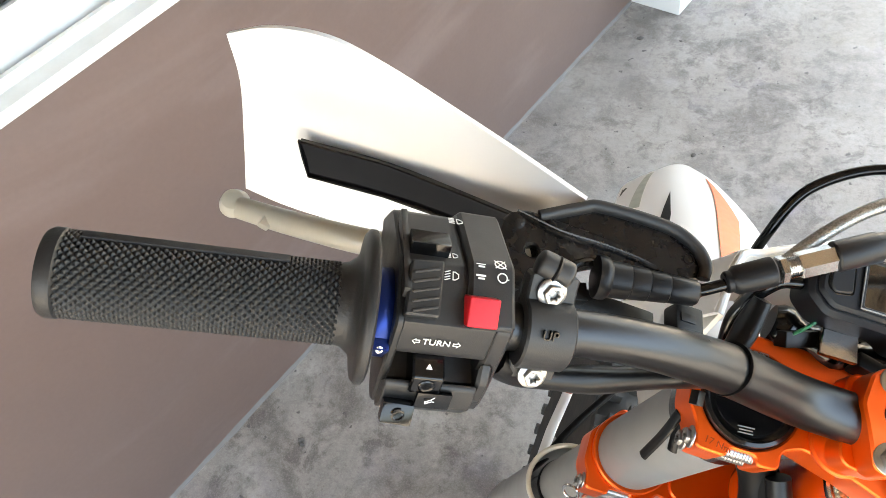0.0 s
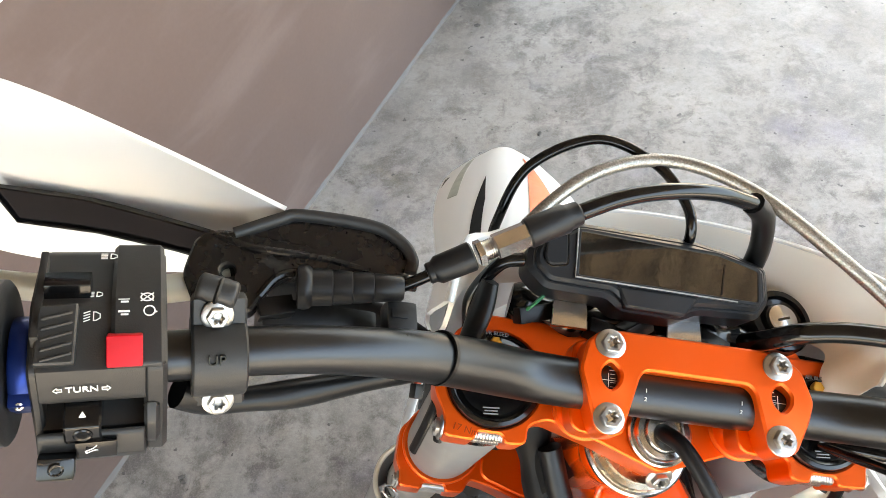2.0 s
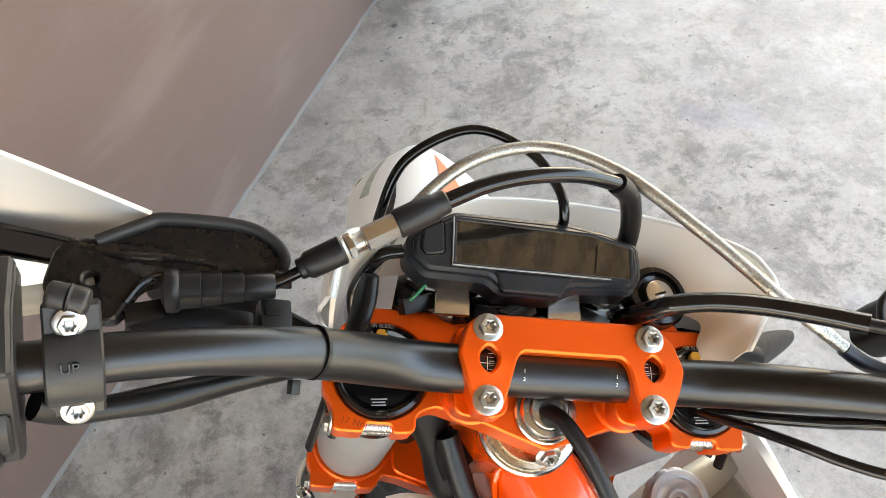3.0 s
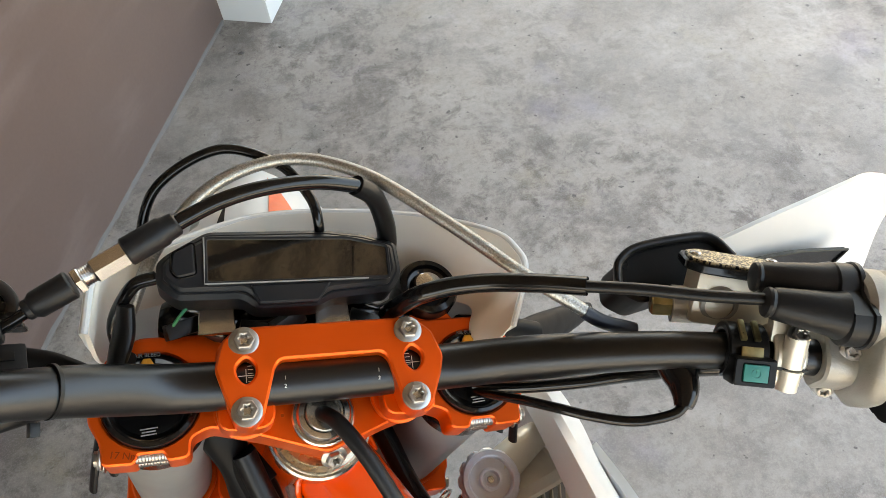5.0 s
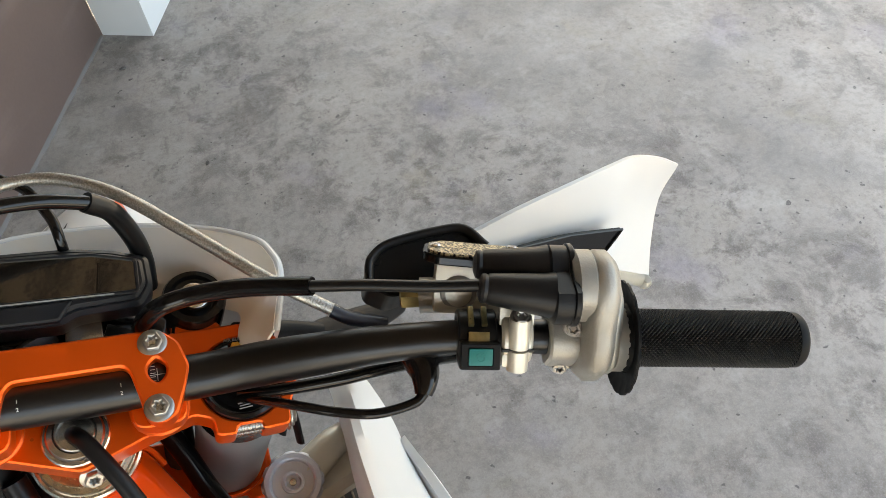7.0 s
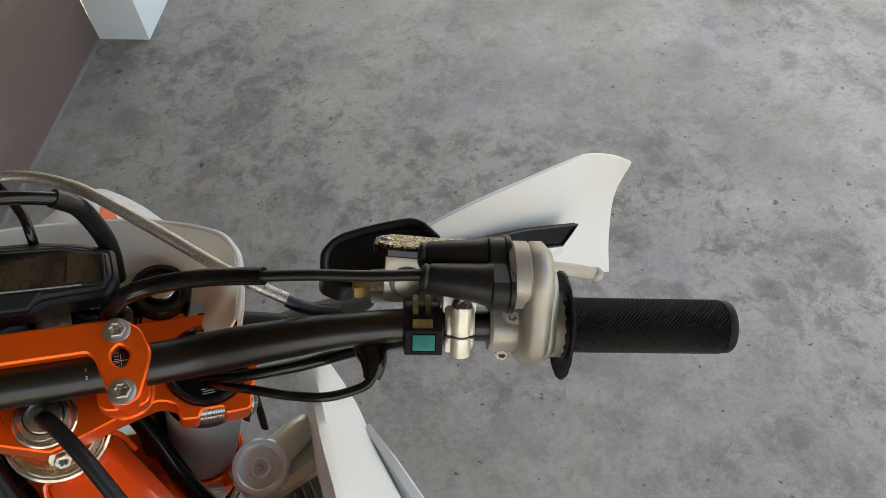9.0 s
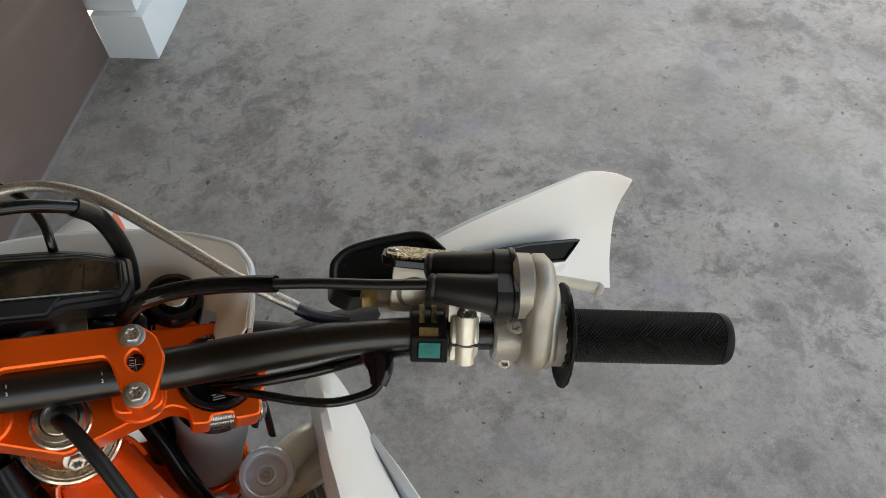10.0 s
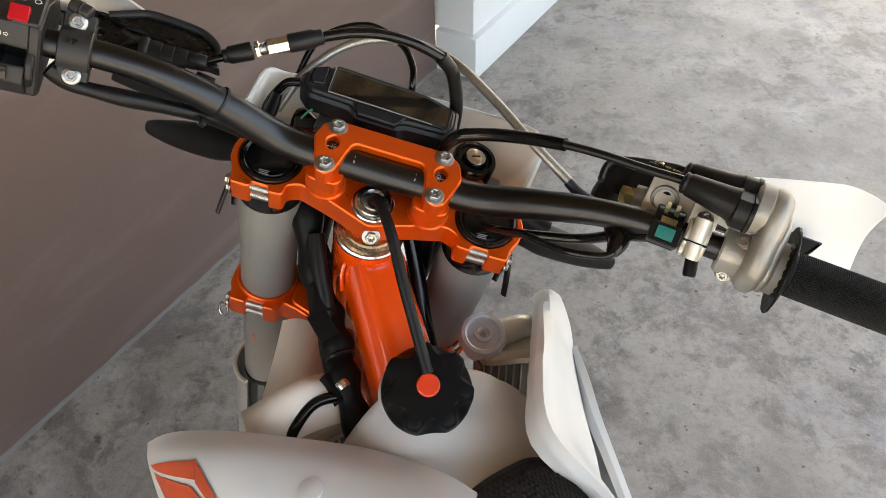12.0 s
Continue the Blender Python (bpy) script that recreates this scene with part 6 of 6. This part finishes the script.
    part("vent_plug", lathe([(0.0108, 0.0165), (0.0108, 0.0195), (0.0095, 0.0205), (0, 0.0205)], None, 28), RED_PLUG, cap, "orange red vent plug", capm)

    # radiators
    for s in (-1, 1):
        half = 0.034 if s > 0 else 0.052
        rm = BODY @ pose(0.124 if s > 0 else -0.104, -0.075, -0.165 if s > 0 else -0.215, -16, 0, s * -14)
        rad = part("radiator", box((2 * half, 0.034, 0.31), (0, 0, -0.168), None, 0.003), CORE, bike, "aluminium radiator beside the tank", rm)
        tank_prof = rounded([(-half, -0.022), (half, -0.022), (half, 0.022), (-half, 0.022)], 0.012)
        part("radiator_tank", prism(tank_prof, -0.014, 0.004, chamfer=0.006), PALE_CAST, rad, m=rm)
        for k in range(9 if s > 0 else 13):
            part("fin", box((0.0012, 0.040, 0.30), (-half + 0.004 + 0.0080 * k, -0.0005, -0.162)), FIN, rad, m=rm)
    rcm = BODY @ axis_pose((0.0960, -0.0665, -0.1450), (-0.12, -0.30, 0.94)) @ Matrix.Scale(0.86, 4)
    rc = part("radiator_cap", lathe([(0.0278, -0.0120), (0.0296, -0.0105), (0.0296, -0.0050), (0.0280, -0.0030)], None, 96, lobes=12, depth=0.075), ZINC_DULL, bike, "dull aluminium radiator cap", rcm)
    part("cap_disc", lathe([(0.0274, -0.0045), (0.0274, 0.0014), (0.0264, 0.0034), (0.0222, 0.0040), (0.0206, 0.0030), (0.0188, -0.0075), (0.0122, -0.0090), (0.0112, -0.0080), (0.0102, 0.0030), (0.0078, 0.0036), (0.0062, -0.0008), (0.0034, -0.0012), (0.0030, 0.0010), (0, 0.0014)], None, 60), ZINC_DULL, rc, m=rcm)
    part("filler_neck", lathe([(0.0215, -0.040), (0.0215, -0.010), (0.0250, -0.009)], None, 36), PALE_CAST, rc, m=rcm)
    part("rivet", lathe([(0.0036, -0.0008), (0.0030, 0.0012), (0, 0.0016)], None, 20), STEEL, rc, m=rcm)
    part("overflow_joint", sweep([(-0.026, -0.006, -0.018), (-0.038, -0.016, -0.022), (-0.044, -0.022, -0.034)], 0.0050, 12, 5), STEEL, rc, m=rcm)
    part("hose_clip", lathe([(0.0058, -0.003), (0.0068, 0), (0.0058, 0.003)], axis_pose((-0.036, -0.014, -0.021), (-0.7, -0.6, -0.2)), 16), STEEL, rc, m=rcm)
    part("neck_arm", sweep([(0.012, 0.004, -0.022), (0.030, 0.012, -0.020), (0.050, 0.020, -0.022), (0.066, 0.024, -0.034)], lambda f: 0.019 - 0.005 * f, 20, 5), PALE_CAST, rc, m=rcm)
    hose = cable("radiator_hose", [(-0.120, -0.100, -0.190), (-0.112, -0.096, -0.168), (-0.090, -0.086, -0.152), (-0.066, -0.086, -0.152), (-0.048, -0.092, -0.165)], 0.0055, BLACK_GLOSS, bike, "black hose over the radiator", BODY)
    dome = [[(-0.154 + 0.110 * u, -0.104 + 0.062 * v + 0.006 * u, -0.200 + 0.052 * math.sin(math.pi * min(0.95, 0.12 + 0.75 * u)) * math.sin(math.pi * (0.12 + 0.76 * v)) + 0.012 * u) for v in (0, 0.2, 0.4, 0.6, 0.8, 1)] for u in (0, 0.2, 0.4, 0.6, 0.8, 1)]
    part("radiator_cover", sheet(smooth_rows(dome, 3), 0.003), CREAM, hose, "pale plastic radiator cover", BODY)
    # wiring along the left of the backbone
    lw = cable("main_loom", [(-0.045, 0.080, -0.045), (-0.052, 0.045, -0.085), (-0.050, 0.012, -0.120), (-0.050, -0.020, -0.130), (-0.052, -0.050, -0.140), (-0.055, -0.080, -0.150), (-0.052, -0.12, -0.180), (-0.05, -0.16, -0.21)], lambda f: 0.0145 + 0.0025 * math.sin(40 * f), BLACK_SOFT, bike, "black main wiring loom beside the frame", BODY)
    cable("loom_branch", [(-0.045, 0.045, -0.060), (-0.050, 0.020, -0.085), (-0.052, -0.005, -0.110), (-0.060, -0.03, -0.14), (-0.062, -0.07, -0.165)], 0.0085, BLACK, lw, m=BODY)
    for k, (x, y, z, r) in enumerate(((-0.056, 0.002, -0.108, 20), (-0.060, -0.022, -0.122, -15), (-0.048, 0.040, -0.078, 30), (-0.064, -0.075, -0.150, 10))):
        part("connector", box((0.020, 0.030, 0.018), m=pose(x, y, z, 25, r, 8 * k), bevel=0.0015), BLACK_SOFT, lw, "black plastic connector", BODY)
    part("loom_tie", lathe([(0.0145, -0.002), (0.0152, 0), (0.0145, 0.002)], axis_pose((-0.052, -0.050, -0.140), (0, -1, -0.3)), 20), BLACK, lw, m=BODY)
    part("hose_clamp", lathe([(0.0065, -0.004), (0.0075, 0), (0.0065, 0.004)], axis_pose((-0.060, -0.084, -0.138), (0.3, -1, -0.4)), 16), STEEL, lw, "bright hose clamp", BODY)
    cable("right_loom", [(0.050, 0.045, -0.060), (0.052, 0.01, -0.12), (0.050, -0.02, -0.16), (0.055, -0.06, -0.22)], 0.0085, BLACK_GLOSS, lw, m=BODY)

    for s in (-1, 1):
        cable("side_hose", [(s * 0.040, 0.030, -0.085), (s * 0.052, 0.026, -0.13), (s * 0.058, 0.015, -0.20), (s * 0.060, 0.0, -0.30), (s * 0.055, -0.03, -0.42)], 0.0135, BLACK_SOFT, lw, m=FORE)
        cable("side_hose", [(s * 0.066, 0.040, -0.100), (s * 0.066, 0.040, -0.20), (s * 0.060, 0.035, -0.32), (s * 0.05, 0.02, -0.42)], 0.0120, BLACK_SOFT, lw, m=FORE)

    # right shroud: inner flank, crest, outer flank
    inn = [(0.199, 0.004, -0.205), (0.177, -0.032, -0.165), (0.150, -0.076, -0.135), (0.1217, -0.1174, -0.106), (0.098, -0.155, -0.088), (0.082, -0.181, -0.086), (0.058, -0.232, -0.086), (0.086, -0.30, -0.100), (0.100, -0.40, -0.112)]
    crest = [(0.209, 0.001, -0.190), (0.1915, -0.033, -0.149), (0.163, -0.074, -0.112), (0.1345, -0.116, -0.084), (0.110, -0.156, -0.066), (0.094, -0.182, -0.066), (0.076, -0.234, -0.072), (0.098, -0.30, -0.094), (0.108, -0.40, -0.110)]
    out = [(0.222, -0.004, -0.196), (0.2125, -0.028, -0.172), (0.198, -0.074, -0.168), (0.181, -0.113, -0.172), (0.1648, -0.149, -0.168), (0.154, -0.178, -0.167), (0.141, -0.218, -0.165), (0.125, -0.275, -0.170), (0.12, -0.40, -0.20)]
    fall = [(0.196, -0.010, -0.290), (0.196, -0.040, -0.270), (0.190, -0.090, -0.250), (0.182, -0.120, -0.250), (0.172, -0.145, -0.250), (0.164, -0.172, -0.250), (0.152, -0.215, -0.255), (0.142, -0.27, -0.27), (0.13, -0.40, -0.29)]
    deep = [(0.150, -0.0, -0.40), (0.150, -0.05, -0.40), (0.150, -0.10, -0.40), (0.150, -0.13, -0.40), (0.145, -0.155, -0.40), (0.140, -0.18, -0.40), (0.135, -0.225, -0.40), (0.13, -0.28, -0.40), (0.12, -0.40, -0.40)]
    sr = part("radiator_shroud", sheet(smooth_rows([inn, crest, out], 5), 0.003), WHITE, bike, "white plastic radiator shroud", BODY, 45)
    part("shroud_flank", sheet(smooth_rows([out, fall, deep], 3), 0.003), WHITE, sr, m=BODY)
    wing = [[(0.1870, -0.104, -0.176), (0.1715, -0.146, -0.176), (0.1615, -0.178, -0.177), (0.1550, -0.225, -0.182), (0.150, -0.290, -0.200)],
            [(0.1900, -0.101, -0.170), (0.1810, -0.143, -0.168), (0.1725, -0.184, -0.177), (0.1640, -0.239, -0.189), (0.157, -0.300, -0.206)],
            [(0.1920, -0.112, -0.270), (0.1860, -0.155, -0.285), (0.1800, -0.200, -0.300), (0.1720, -0.250, -0.310), (0.165, -0.310, -0.330)]]
    part("shroud_wing", sheet(smooth_rows(wing, 4), 0.003), WHITE, sr, "white outer wing with grey shadow gap", BODY)
    # left shroud
    top = [(-0.248, 0.010, -0.274), (-0.242, -0.022, -0.227), (-0.217, -0.052, -0.183), (-0.172, -0.084, -0.160), (-0.126, -0.112, -0.153), (-0.060, -0.158, -0.141), (-0.020, -0.215, -0.108), (0.000, -0.250, -0.098)]
    mid = [(-0.252, -0.005, -0.289), (-0.244, -0.055, -0.227), (-0.223, -0.092, -0.175), (-0.180, -0.124, -0.144), (-0.132, -0.150, -0.133), (-0.076, -0.195, -0.119), (-0.034, -0.252, -0.098), (-0.012, -0.285, -0.094)]
    low = [(-0.246, -0.050, -0.334), (-0.236, -0.125, -0.267), (-0.219, -0.165, -0.210), (-0.180, -0.195, -0.167), (-0.136, -0.222, -0.145), (-0.088, -0.262, -0.125), (-0.056, -0.310, -0.106), (-0.044, -0.345, -0.104)]
    low2 = [(-0.236, -0.10, -0.42), (-0.226, -0.20, -0.36), (-0.206, -0.25, -0.30), (-0.176, -0.28, -0.26), (-0.140, -0.30, -0.23), (-0.106, -0.34, -0.20), (-0.088, -0.38, -0.18), (-0.08, -0.42, -0.17)]
    under = [(x * 0.96 + 0.006, y + 0.012, z - 0.05) for x, y, z in top]
    grid = smooth_rows([top, mid, low, low2], 5)
    sl = part("radiator_shroud", sheet([[Vector(p) for p in r] for r in grid], -0.003), WHITE, bike, "white plastic radiator shroud with orange graphics", BODY, 40)
    part("shroud_edge", sheet(smooth_rows([under, top], 4), 0.003), WHITE, sl, m=BODY)
    for corners in (((4.45, 4.2), (4.65, 12.8), (6.15, 12.4), (5.0, 6.0)), ((4.8, 12.8), (7.6, 14.0), (7.6, 13.2), (6.35, 12.4)), ((5.05, 5.2), (6.5, 11.8), (7.6, 12.8), (7.6, 8.0))):
        part("decal", sheet(draped(grid, corners, (-0.0016, -0.0012, 0.0046)), -0.0005), RED_DECAL, sl, "orange graphic", BODY)
    part("shroud_screw", lathe([(0.012, 0), (0.011, 0.003), (0.004, 0.0045), (0, 0.0045)], axis_pose((-0.118, -0.185, -0.1265), (-0.2, 0.1, 1)), 24), WHITE, sl, m=BODY)
    flank = [[(-0.082, 0.088, -0.222), (-0.066, 0.078, -0.214), (-0.050, 0.064, -0.214), (-0.034, 0.055, -0.225)],
             [(-0.103, 0.046, -0.230), (-0.082, 0.040, -0.214), (-0.062, 0.030, -0.212), (-0.042, 0.022, -0.225)],
             [(-0.126, 0.002, -0.235), (-0.100, -0.004, -0.214), (-0.075, -0.008, -0.212), (-0.050, -0.012, -0.225)],
             [(-0.152, -0.046, -0.240), (-0.122, -0.052, -0.216), (-0.090, -0.046, -0.214), (-0.058, -0.040, -0.225)]]
    part("shroud_inner", sheet(smooth_rows(flank, 4), 0.003), CREAM, sl, "pale inner panel", BODY)

    # seat with its gripping cover
    edge = catmull([(-0.100, -0.310, 0), (-0.050, -0.268, 0), (-0.022, -0.250, 0), (0.007, -0.240, 0), (0.034, -0.235, 0), (0.055, -0.234, 0), (0.072, -0.243, 0), (0.083, -0.266, 0), (0.092, -0.300, 0)], 11)
    grid = []
    for i in range(92):
        f = i / 91
        row = []
        for j, p in enumerate(edge):
            back = 0.25 * f
            x = p.x + (0.0 - p.x) * 0.10 * f
            z = -0.100 + 0.012 * (1 - math.exp(-60 * back)) + 0.10 * back - 0.030 * (abs(j / (len(edge) - 1) - 0.55) / 0.55) ** 3
            stud = 0.0013 if i % 2 == 0 and (j + i // 2) % 2 == 0 and i > 1 else 0.0
            row.append((x, p.y - back, z + stud))
        grid.append(row)
    seat = part("seat", sheet(grid, 0.010), SEAT, bike, "black seat with a studded gripping cover", BODY, 20)
    part("seat_base", box((0.17, 0.40, 0.06), (0.008, -0.47, -0.14), None, 0.02), BLACK, seat, m=BODY)
    # engine block and rear of the machine stand below, out of sight: one plain cradle closes the frame
    part("cradle", sweep([(0, -0.16, -0.72), (0, -0.10, -0.95), (0, -0.35, -1.02), (0, -0.62, -0.98)], 0.03, 12, 6), FRAME, frame_ob, m=BODY)


build_bar()
build_left_side()
build_clutch()
build_guards()
build_right_side()
build_dash()
build_clamps()
build_forks()
build_mask()
build_body()
